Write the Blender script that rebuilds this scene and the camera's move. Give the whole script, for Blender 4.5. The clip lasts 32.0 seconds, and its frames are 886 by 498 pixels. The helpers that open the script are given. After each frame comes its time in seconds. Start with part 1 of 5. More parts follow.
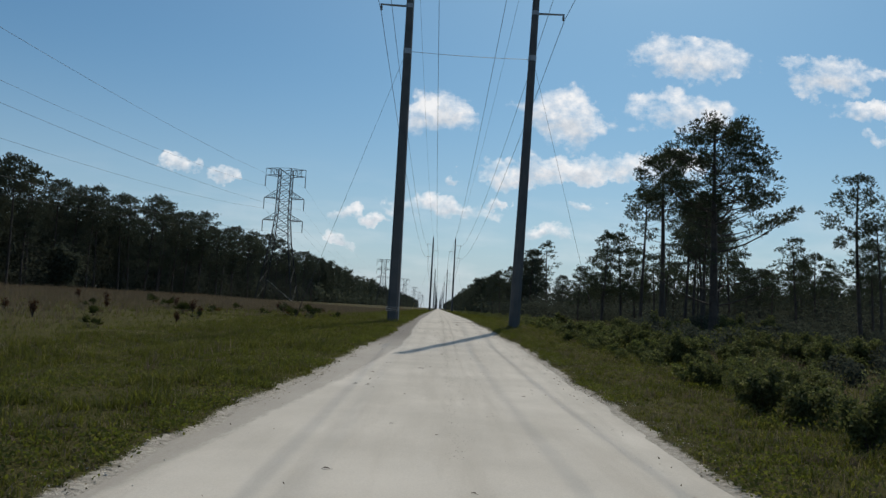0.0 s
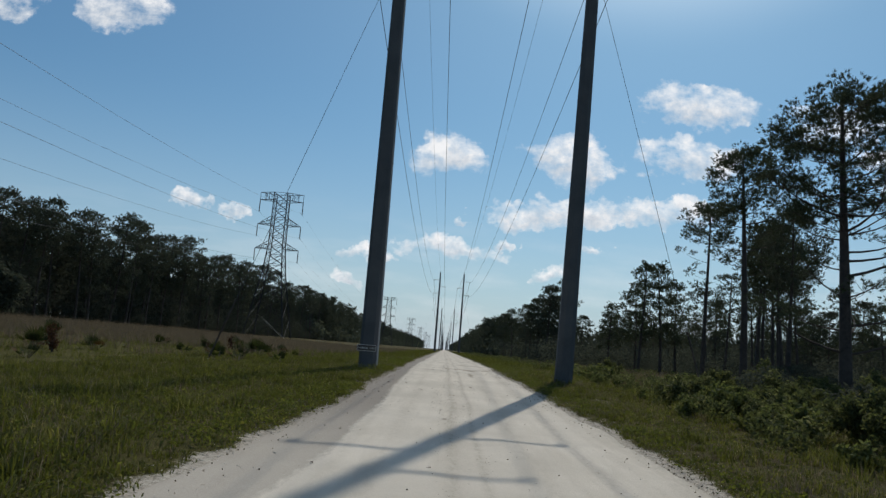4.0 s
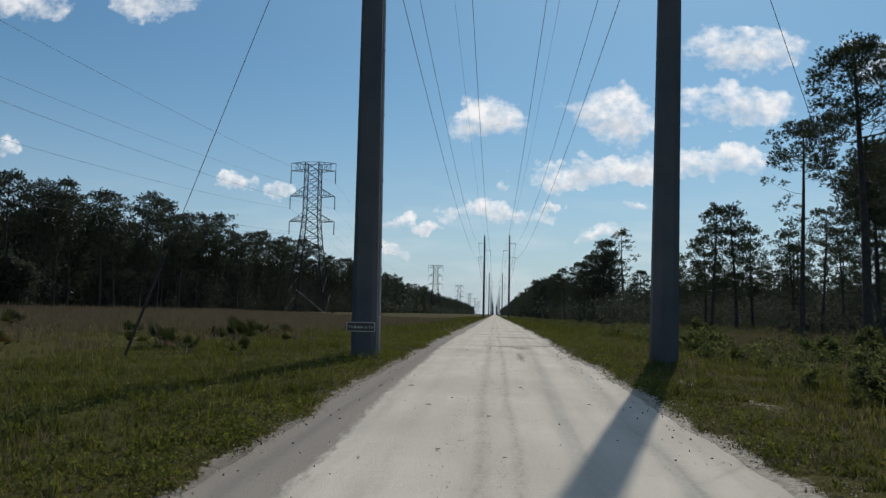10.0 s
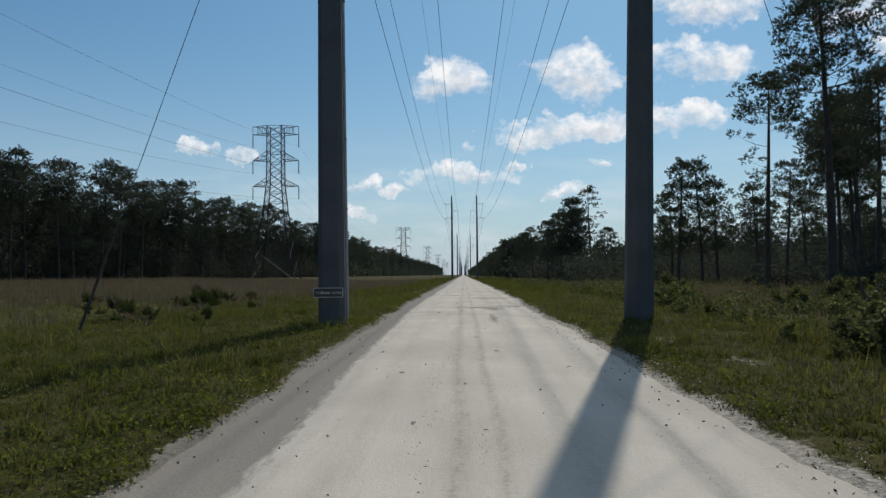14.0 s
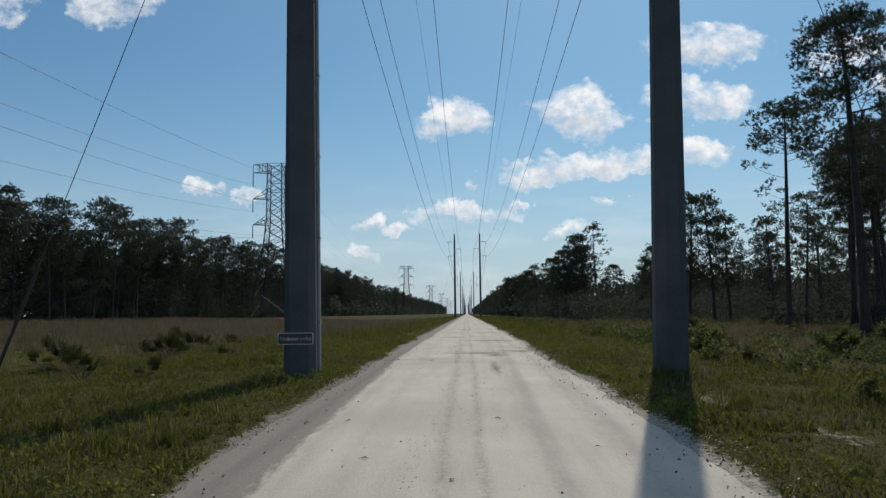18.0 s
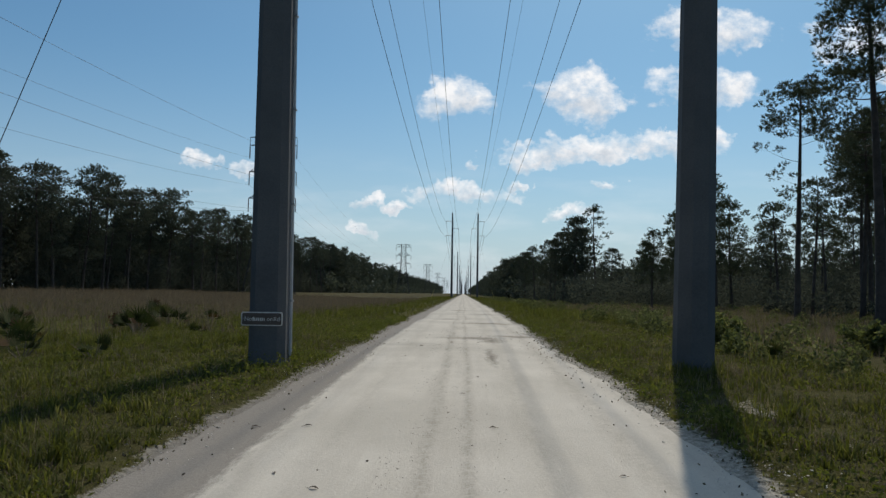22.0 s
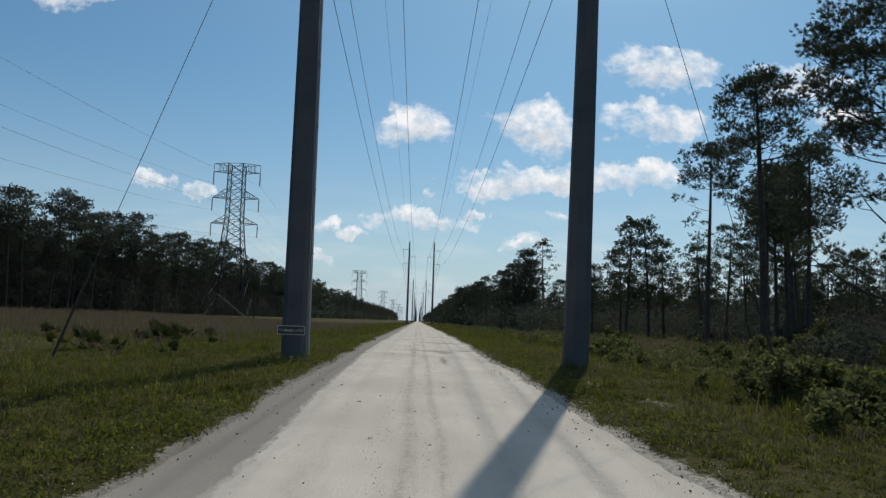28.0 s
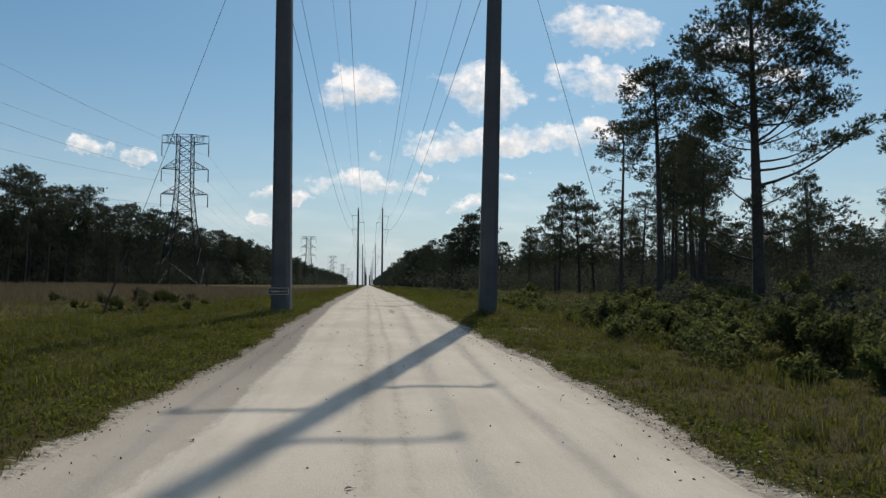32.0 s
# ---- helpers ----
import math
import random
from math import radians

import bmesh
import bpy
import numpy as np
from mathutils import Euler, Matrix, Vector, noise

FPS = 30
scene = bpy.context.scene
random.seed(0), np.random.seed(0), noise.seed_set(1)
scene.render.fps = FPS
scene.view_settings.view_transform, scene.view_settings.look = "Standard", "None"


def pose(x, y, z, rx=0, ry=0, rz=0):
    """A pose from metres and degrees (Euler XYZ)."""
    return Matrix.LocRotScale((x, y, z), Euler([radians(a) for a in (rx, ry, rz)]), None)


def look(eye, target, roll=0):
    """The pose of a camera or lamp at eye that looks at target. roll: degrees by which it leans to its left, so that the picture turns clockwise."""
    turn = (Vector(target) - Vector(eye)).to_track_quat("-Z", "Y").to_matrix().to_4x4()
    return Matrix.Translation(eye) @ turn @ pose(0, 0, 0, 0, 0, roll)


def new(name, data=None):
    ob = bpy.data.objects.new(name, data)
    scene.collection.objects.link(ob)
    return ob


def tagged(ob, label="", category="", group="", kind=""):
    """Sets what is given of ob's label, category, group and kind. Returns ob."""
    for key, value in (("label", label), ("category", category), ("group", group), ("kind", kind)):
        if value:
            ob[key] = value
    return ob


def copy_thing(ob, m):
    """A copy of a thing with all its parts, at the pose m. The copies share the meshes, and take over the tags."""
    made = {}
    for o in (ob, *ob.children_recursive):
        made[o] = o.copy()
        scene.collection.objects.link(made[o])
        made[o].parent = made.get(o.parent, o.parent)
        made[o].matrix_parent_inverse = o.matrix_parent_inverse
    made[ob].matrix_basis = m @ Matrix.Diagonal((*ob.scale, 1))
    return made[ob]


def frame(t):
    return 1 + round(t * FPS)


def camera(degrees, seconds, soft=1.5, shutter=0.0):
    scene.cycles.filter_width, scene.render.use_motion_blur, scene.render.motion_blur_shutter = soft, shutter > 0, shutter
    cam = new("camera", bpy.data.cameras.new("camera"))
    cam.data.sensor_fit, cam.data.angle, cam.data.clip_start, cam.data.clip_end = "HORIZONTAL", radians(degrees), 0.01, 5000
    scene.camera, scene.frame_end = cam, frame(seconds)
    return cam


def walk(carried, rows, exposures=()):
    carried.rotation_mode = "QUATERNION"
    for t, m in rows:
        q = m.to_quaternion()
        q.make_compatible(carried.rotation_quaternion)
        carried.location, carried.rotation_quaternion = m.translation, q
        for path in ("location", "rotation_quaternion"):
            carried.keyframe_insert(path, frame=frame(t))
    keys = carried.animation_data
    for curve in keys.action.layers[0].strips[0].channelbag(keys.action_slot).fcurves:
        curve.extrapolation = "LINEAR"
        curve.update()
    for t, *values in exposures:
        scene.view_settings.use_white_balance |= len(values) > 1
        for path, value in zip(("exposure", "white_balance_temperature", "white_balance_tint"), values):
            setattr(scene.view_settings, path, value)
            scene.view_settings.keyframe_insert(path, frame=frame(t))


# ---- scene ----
cam = camera(62.4, 32.0, soft=1.4)
PATH = [
    (0, (-0.968, 0.762, 0.786), (-0.964, 2.197, 0.903), 3.2),
    (0.5, (-0.957, 2.822, 0.796), (-0.885, 4.255, 0.915), 0.5),
    (1, (-0.980, 4.798, 0.793), (-0.981, 6.235, 0.890), -0.3),
    (1.5, (-0.983, 6.553, 0.780), (-0.965, 7.991, 0.865), 0.3),
    (2, (-1.025, 8.276, 0.765), (-1.047, 9.715, 0.809), 2.0),
    (2.5, (-1.035, 10.101, 0.754), (-1.034, 11.535, 0.880), 1.9),
    (3, (-0.945, 11.886, 0.757), (-0.940, 13.322, 0.861), 5.6),
    (3.5, (-0.922, 13.634, 0.756), (-0.920, 15.061, 0.953), 4.8),
    (5.5, (-0.618, 20.043, 0.918), (-0.687, 21.469, 1.105), 5.0),
    (6, (-0.627, 21.446, 0.938), (-0.645, 22.871, 1.143), 5.7),
    (6.5, (-0.568, 22.211, 0.941), (-0.674, 23.628, 1.175), 5.2),
    (7, (-0.565, 22.886, 0.938), (-0.666, 24.303, 1.171), 5.4),
    (7.5, (-0.537, 23.339, 0.949), (-0.644, 24.758, 1.167), 5.9),
    (8, (-0.560, 23.673, 0.933), (-0.672, 25.096, 1.128), 5.3),
    (8.5, (-0.500, 23.627, 0.950), (-0.634, 25.052, 1.110), 4.2),
    (9, (-0.525, 23.689, 0.951), (-0.635, 25.120, 1.077), 1.9),
    (9.5, (-0.515, 23.660, 0.967), (-0.624, 25.090, 1.092), 1.3),
    (10, (-0.496, 23.578, 0.959), (-0.599, 25.009, 1.085), 1.2),
    (10.5, (-0.507, 23.595, 0.971), (-0.608, 25.026, 1.100), 1.3),
    (11, (-0.512, 23.652, 0.952), (-0.611, 25.083, 1.079), 1.3),
    (11.5, (-0.518, 23.655, 0.966), (-0.616, 25.086, 1.092), 1.3),
    (12, (-0.515, 23.637, 0.970), (-0.610, 25.068, 1.096), 1.1),
    (12.5, (-0.503, 23.622, 0.960), (-0.593, 25.054, 1.079), 1.2),
    (13, (-0.566, 23.806, 0.974), (-0.588, 25.244, 1.041), -0.4),
    (13.5, (-0.557, 23.769, 0.956), (-0.569, 25.206, 1.059), 0.1),
    (14, (-0.563, 24.128, 0.976), (-0.602, 25.566, 1.027), -0.5),
    (14.5, (-0.528, 24.028, 0.982), (-0.561, 25.466, 1.045), -0.2),
    (16.5, (-0.458, 25.419, 0.990), (-0.508, 26.856, 1.079), -0.2),
    (17, (-0.448, 25.825, 1.005), (-0.497, 27.260, 1.111), -0.4),
    (17.5, (-0.441, 26.235, 1.020), (-0.524, 27.668, 1.128), -0.1),
    (18, (-0.410, 26.670, 1.027), (-0.455, 28.104, 1.154), -0.7),
    (18.5, (-0.406, 27.113, 1.036), (-0.448, 28.547, 1.155), -0.4),
    (19, (-0.406, 27.533, 1.034), (-0.445, 28.969, 1.143), -0.0),
    (19.5, (-0.394, 27.865, 1.028), (-0.435, 29.301, 1.131), 0.2),
    (20, (-0.367, 28.130, 1.069), (-0.393, 29.563, 1.209), 0.9),
    (20.5, (-0.376, 28.261, 1.046), (-0.406, 29.694, 1.179), 0.7),
    (21, (-0.386, 28.342, 1.048), (-0.427, 29.776, 1.164), 1.5),
    (21.5, (-0.372, 28.310, 1.050), (-0.418, 29.745, 1.159), 0.5),
    (22, (-0.368, 28.386, 1.054), (-0.409, 29.823, 1.141), 0.9),
    (22.5, (-0.379, 28.326, 1.045), (-0.424, 29.764, 1.108), -0.3),
    (23, (-0.352, 28.215, 1.061), (-0.358, 29.651, 1.162), -1.4),
    (23.5, (-0.380, 28.064, 1.045), (-0.379, 29.500, 1.153), 0.3),
    (24, (-0.366, 27.707, 1.044), (-0.379, 29.147, 1.080), 1.9),
    (24.5, (-0.371, 27.290, 1.042), (-0.337, 28.726, 1.139), 1.1),
    (25, (-0.363, 26.757, 1.010), (-0.326, 28.192, 1.120), 0.9),
    (25.5, (-0.378, 26.173, 0.997), (-0.318, 27.607, 1.112), 1.2),
    (27.5, (-0.494, 23.446, 0.969), (-0.426, 24.873, 1.151), 0.3),
    (28, (-0.553, 22.702, 0.934), (-0.508, 24.134, 1.076), 1.9),
    (28.5, (-0.585, 21.924, 0.927), (-0.611, 23.360, 1.023), 0.9),
    (29, (-0.581, 21.174, 0.904), (-0.598, 22.609, 1.018), -0.7),
    (29.5, (-0.612, 20.362, 0.901), (-0.671, 21.796, 1.012), -0.9),
    (30, (-0.646, 19.588, 0.868), (-0.689, 21.025, 0.948), 1.2),
    (30.5, (-0.717, 18.848, 0.856), (-0.727, 20.285, 0.947), 2.6),
    (30.8, (-0.752, 18.431, 0.847), (-0.842, 19.868, 0.874), 2.8),
    (31, (-0.745, 18.129, 0.832), (-0.866, 19.564, 0.858), 1.6),
    (31.5, (-0.733, 17.388, 0.843), (-0.692, 18.827, 0.886), 3.3),
    (32, (-0.672, 16.633, 0.840), (-0.525, 18.064, 0.911), 0.3),
]
walk(cam, [(t, look(eye, target, roll)) for t, eye, target, roll in PATH], exposures=[(0.0, -0.06, 6380, 10), (3.0, -0.05, 6380, 10), (6.0, -0.03, 6380, 10), (8.0, -0.14, 6380, 10), (10.0, -0.05, 6380, 10), (13.0, -0.01, 6380, 10), (19.0, -0.01, 6380, 10), (23.2, 0.03, 6480, 10), (24.0, 0.02, 6650, 10), (24.8, -0.02, 6400, 10), (29.5, -0.01, 6380, 10), (31.0, 0.05, 6600, 12), (32.0, 0.08, 6800, 12)])

# world, sun
SUN_ELEV, SUN_AZ = radians(50.7), radians(16.8)   # height; angle from the road's direction to its right


def node_kit(tree):
    def n(kind, x=None, **sets):
        nd = tree.nodes.new(kind)
        for k, v in sets.items():
            if k == "op":
                nd.operation = v
            elif k == "clampit":
                nd.use_clamp = v
        for i, v in enumerate(x or ()):
            if v is None:
                continue
            if isinstance(v, bpy.types.NodeSocket):
                tree.links.new(v, nd.inputs[i])
            else:
                nd.inputs[i].default_value = v
        return nd
    return n


# each cloud: middle and half size, as slopes from the road's direction (across, up)
CLOUDS = [
    (-0.014, 0.268, 0.058, 0.031), (0.150, 0.285, 0.060, 0.034), (0.180, 0.268, 0.055, 0.034), (0.338, 0.369, 0.085, 0.034),
    (0.325, 0.290, 0.080, 0.032), (0.110, 0.194, 0.070, 0.021), (0.175, 0.206, 0.075, 0.021), (0.290, 0.210, 0.072, 0.022),
    (-0.003, 0.137, 0.082, 0.014), (0.014, 0.181, 0.016, 0.010), (-0.367, 0.183, 0.028, 0.012), (-0.304, 0.175, 0.027, 0.011),
    (-0.097, 0.118, 0.024, 0.013), (-0.132, 0.126, 0.016, 0.012), (0.143, 0.114, 0.028, 0.014), (0.186, 0.146, 0.028, 0.009),
    (-0.140, 0.082, 0.022, 0.010), (-0.712, 0.449, 0.095, 0.034), (-0.502, 0.459, 0.078, 0.040), (-0.712, 0.224, 0.032, 0.016),
    (0.536, 0.356, 0.075, 0.026), (0.580, 0.310, 0.053, 0.017), (0.597, 0.272, 0.030, 0.009), (0.078, 0.151, 0.018, 0.008),
]

world = bpy.data.worlds.new("sky")
scene.world = world
world.use_nodes = True
wt = world.node_tree
wt.nodes.clear()
wn = node_kit(wt)
sky = wt.nodes.new("ShaderNodeTexSky")
sky.sky_type, sky.sun_disc = "NISHITA", False
sky.sun_elevation, sky.sun_rotation = SUN_ELEV, SUN_AZ
sky.altitude, sky.air_density, sky.dust_density, sky.ozone_density = 10, 1.0, 1.1, 0.9
co = wt.nodes.new("ShaderNodeTexCoord")
sep = wn("ShaderNodeSeparateXYZ", [co.outputs["Generated"]])
ay = wn("ShaderNodeMath", [wn("ShaderNodeMath", [sep.outputs[1]], op="ABSOLUTE").outputs[0], 0.08], op="MAXIMUM").outputs[0]
u = wn("ShaderNodeMath", [sep.outputs[0], ay], op="DIVIDE").outputs[0]
v = wn("ShaderNodeMath", [sep.outputs[2], ay], op="DIVIDE").outputs[0]
uv = wn("ShaderNodeCombineXYZ", [u, v, 0.0]).outputs[0]
uv_flat = wn("ShaderNodeVectorMath", [uv, (0.75, 1.2, 1.0)], op="MULTIPLY").outputs[0]
warp = wn("ShaderNodeTexNoise", [uv_flat])
warp.inputs["Scale"].default_value, warp.inputs["Detail"].default_value, warp.inputs["Roughness"].default_value = 20.0, 7.0, 0.6
wisp = wn("ShaderNodeTexNoise", [uv])
wisp.inputs["Scale"].default_value, wisp.inputs["Detail"].default_value, wisp.inputs["Roughness"].default_value = 70.0, 5.0, 0.6
bend = wn("ShaderNodeTexNoise", [uv])
bend.inputs["Scale"].default_value, bend.inputs["Detail"].default_value, bend.inputs["Roughness"].default_value = 16.0, 5.0, 0.6
off = wn("ShaderNodeSeparateXYZ", [wn("ShaderNodeVectorMath", [wn("ShaderNodeVectorMath", [bend.outputs[1], (0.5, 0.5, 0.5)], op="SUBTRACT").outputs[0], (0.105, 0.066, 0.0)], op="MULTIPLY").outputs[0]])
frill = wn("ShaderNodeTexNoise", [uv])
frill.inputs["Scale"].default_value, frill.inputs["Detail"].default_value, frill.inputs["Roughness"].default_value = 44.0, 6.0, 0.56
ruff = wn("ShaderNodeSeparateXYZ", [wn("ShaderNodeVectorMath", [wn("ShaderNodeVectorMath", [frill.outputs[1], (0.5, 0.5, 0.5)], op="SUBTRACT").outputs[0], (0.048, 0.032, 0.0)], op="MULTIPLY").outputs[0]])
u = wn("ShaderNodeMath", [wn("ShaderNodeMath", [u, off.outputs[0]], op="ADD").outputs[0], ruff.outputs[0]], op="ADD").outputs[0]
v_up = v
v = wn("ShaderNodeMath", [wn("ShaderNodeMath", [v, off.outputs[1]], op="ADD").outputs[0], ruff.outputs[1]], op="ADD").outputs[0]
field, under = None, None
for cu, cv, hw, hh in CLOUDS:
    du = wn("ShaderNodeMath", [u, -cu], op="ADD").outputs[0]
    du = wn("ShaderNodeMath", [du, 0.98 / hw], op="MULTIPLY").outputs[0]
    dv0 = wn("ShaderNodeMath", [v, -cv], op="ADD").outputs[0]
    dv = wn("ShaderNodeMath", [dv0, 0.96 / hh], op="MULTIPLY").outputs[0]
    r2 = wn("ShaderNodeMath", [dv, dv, wn("ShaderNodeMath", [du, du], op="MULTIPLY").outputs[0]], op="MULTIPLY_ADD").outputs[0]
    f = wn("ShaderNodeMath", [r2, -1.0, 1.15], op="MULTIPLY_ADD", clampit=True).outputs[0]
    low = wn("ShaderNodeMath", [f, wn("ShaderNodeMath", [dv, -0.95, 0.30], op="MULTIPLY_ADD", clampit=True).outputs[0]], op="MULTIPLY").outputs[0]
    field = f if field is None else wn("ShaderNodeMath", [field, f], op="MAXIMUM").outputs[0]
    under = low if under is None else wn("ShaderNodeMath", [under, low], op="MAXIMUM").outputs[0]
dens = wn("ShaderNodeMath", [warp.outputs[0], 12.0, -6.2], op="MULTIPLY_ADD").outputs[0]
dens = wn("ShaderNodeMath", [wisp.outputs[0], 2.4, dens], op="MULTIPLY_ADD").outputs[0]
gate = wn("ShaderNodeMath", [field, 3.0], op="MULTIPLY", clampit=True).outputs[0]
dens = wn("ShaderNodeMath", [field, 2.3, dens], op="MULTIPLY_ADD").outputs[0]
dens = wn("ShaderNodeMath", [dens, 0.31, -0.30], op="MULTIPLY_ADD", clampit=True).outputs[0]
dens = wn("ShaderNodeMath", [dens, gate], op="MULTIPLY").outputs[0]
# thin veils near the horizon
veil = wn("ShaderNodeTexNoise", [wn("ShaderNodeVectorMath", [uv, (5.0, 22.0, 1.0)], op="MULTIPLY").outputs[0]])
veil.inputs["Scale"].default_value, veil.inputs["Detail"].default_value = 1.3, 5.0
vmask = wn("ShaderNodeMath", [v_up, -5.0, 1.0], op="MULTIPLY_ADD", clampit=True).outputs[0]
vv = wn("ShaderNodeMath", [veil.outputs[0], 2.6, -1.2], op="MULTIPLY_ADD", clampit=True).outputs[0]
vv = wn("ShaderNodeMath", [vv, vmask], op="MULTIPLY").outputs[0]
vv = wn("ShaderNodeMath", [vv, 0.7], op="MULTIPLY").outputs[0]
cover = wn("ShaderNodeMath", [dens, vv], op="MAXIMUM").outputs[0]
shade = wt.nodes.new("ShaderNodeMix")
shade.data_type = "RGBA"
billow = wn("ShaderNodeMath", [wisp.outputs[0], -2.2, 1.15], op="MULTIPLY_ADD").outputs[0]
wt.links.new(wn("ShaderNodeMath", [under, 1.05, wn("ShaderNodeMath", [billow, 0.55], op="MULTIPLY").outputs[0]], op="MULTIPLY_ADD", clampit=True).outputs[0], shade.inputs["Factor"])
shade.inputs["A"].default_value, shade.inputs["B"].default_value = (12.4, 12.4, 12.4, 1), (7.4, 8.1, 8.9, 1)
clear = wt.nodes.new("ShaderNodeMix")
clear.data_type, clear.blend_type = "RGBA", "MULTIPLY"
clear.inputs["Factor"].default_value, clear.inputs["B"].default_value = 1.0, (0.61, 0.95, 1.08, 1)
wt.links.new(sky.outputs[0], clear.inputs["A"])
hz = wn("ShaderNodeMath", [sep.outputs[2], -2.9, 1.0], op="MULTIPLY_ADD", clampit=True).outputs[0]
hz = wn("ShaderNodeMath", [hz, hz], op="MULTIPLY").outputs[0]
hz = wn("ShaderNodeMath", [hz, 0.85], op="MULTIPLY").outputs[0]
haze = wt.nodes.new("ShaderNodeMix")
haze.data_type = "RGBA"
wt.links.new(hz, haze.inputs["Factor"])
wt.links.new(clear.outputs["Result"], haze.inputs["A"])
haze.inputs["B"].default_value = (7.1, 8.1, 9.15, 1)
# bright hazy ring of sky round the sun, above the view: added as neutral fill for the shadows
sunward = (math.sin(SUN_AZ) * math.cos(SUN_ELEV), math.cos(SUN_AZ) * math.cos(SUN_ELEV), math.sin(SUN_ELEV))
near_sun = wn("ShaderNodeVectorMath", [co.outputs["Generated"], sunward], op="DOT_PRODUCT").outputs["Value"]
ring = wn("ShaderNodeMath", [near_sun, 8.5, -7.5], op="MULTIPLY_ADD", clampit=True).outputs[0]
ring = wn("ShaderNodeMath", [ring, ring], op="MULTIPLY").outputs[0]
ring = wn("ShaderNodeMath", [ring, 0.8], op="MULTIPLY").outputs[0]
glow = wt.nodes.new("ShaderNodeMix")
glow.data_type = "RGBA"
wt.links.new(ring, glow.inputs["Factor"])
wt.links.new(haze.outputs["Result"], glow.inputs["A"])
glow.inputs["B"].default_value = (30.0, 29.0, 27.5, 1)
mixc = wt.nodes.new("ShaderNodeMix")
mixc.data_type = "RGBA"
wt.links.new(cover, mixc.inputs["Factor"])
wt.links.new(glow.outputs["Result"], mixc.inputs["A"])
wt.links.new(shade.outputs["Result"], mixc.inputs["B"])
bg = wt.nodes.new("ShaderNodeBackground")
bg.inputs["Strength"].default_value = 0.075
wt.links.new(mixc.outputs["Result"], bg.inputs["Color"])
wo = wt.nodes.new("ShaderNodeOutputWorld")
wt.links.new(bg.outputs[0], wo.inputs["Surface"])

sun = new("sun", bpy.data.lights.new("sun", "SUN"))
sun.data.energy, sun.data.angle, sun.data.color = 2.62, radians(0.5), (1.0, 0.91, 0.78)
sun.matrix_world = look((0, 0, 60), (-math.sin(SUN_AZ) * math.cos(SUN_ELEV), -math.cos(SUN_AZ) * math.cos(SUN_ELEV), 60 - math.sin(SUN_ELEV)))


# materials
def ramp(tree, fac, stops):
    r = tree.nodes.new("ShaderNodeValToRGB")
    while len(r.color_ramp.elements) < len(stops):
        r.color_ramp.elements.new(0.5)
    for e, (p, c) in zip(r.color_ramp.elements, stops):
        e.position, e.color = p, (*c, 1)
    tree.links.new(fac, r.inputs[0])
    return r.outputs[0]


def mixed(tree, fac, a, b, mode="MIX"):
    m = tree.nodes.new("ShaderNodeMix")
    m.data_type, m.blend_type = "RGBA", mode
    for s, val in ((m.inputs["Factor"], fac), (m.inputs["A"], a), (m.inputs["B"], b)):
        if isinstance(val, bpy.types.NodeSocket):
            tree.links.new(val, s)
        else:
            s.default_value = val if isinstance(val, float) else (*val, 1)
    return m.outputs["Result"]


def noise_of(tree, vec, scale, detail=4.0, rough=0.55):
    nz = tree.nodes.new("ShaderNodeTexNoise")
    nz.inputs["Scale"].default_value, nz.inputs["Detail"].default_value, nz.inputs["Roughness"].default_value = scale, detail, rough
    if vec is not None:
        tree.links.new(vec, nz.inputs["Vector"])
    return nz.outputs[0]


def fresh(name):
    m = bpy.data.materials.new(name)
    m.use_nodes = True
    t = m.node_tree
    b = t.nodes["Principled BSDF"]
    g = t.nodes.new("ShaderNodeNewGeometry")
    return m, t, b, g


def bumped(t, b, height, strength, distance):
    bp = t.nodes.new("ShaderNodeBump")
    bp.inputs["Strength"].default_value, bp.inputs["Distance"].default_value = strength, distance
    t.links.new(height, bp.inputs["Height"])
    t.links.new(bp.outputs[0], b.inputs["Normal"])


def plain(name, lo, hi, scale, rough=0.7, metal=0.0, bump=0.3, fine=60.0):
    """A material that wavers between two colours at two scales."""
    m, t, b, g = fresh(name)
    oc = t.nodes.new("ShaderNodeTexCoord").outputs["Object"]
    a, f = noise_of(t, oc, scale), noise_of(t, oc, fine, 3.0)
    fac = node_kit(t)("ShaderNodeMath", [a, 0.65, node_kit(t)("ShaderNodeMath", [f, 0.35], op="MULTIPLY").outputs[0]], op="MULTIPLY_ADD").outputs[0]
    t.links.new(ramp(t, fac, [(0.32, lo), (0.68, hi)]), b.inputs["Base Color"])
    b.inputs["Roughness"].default_value, b.inputs["Metallic"].default_value = rough, metal
    bumped(t, b, f, bump, 0.01)
    return m


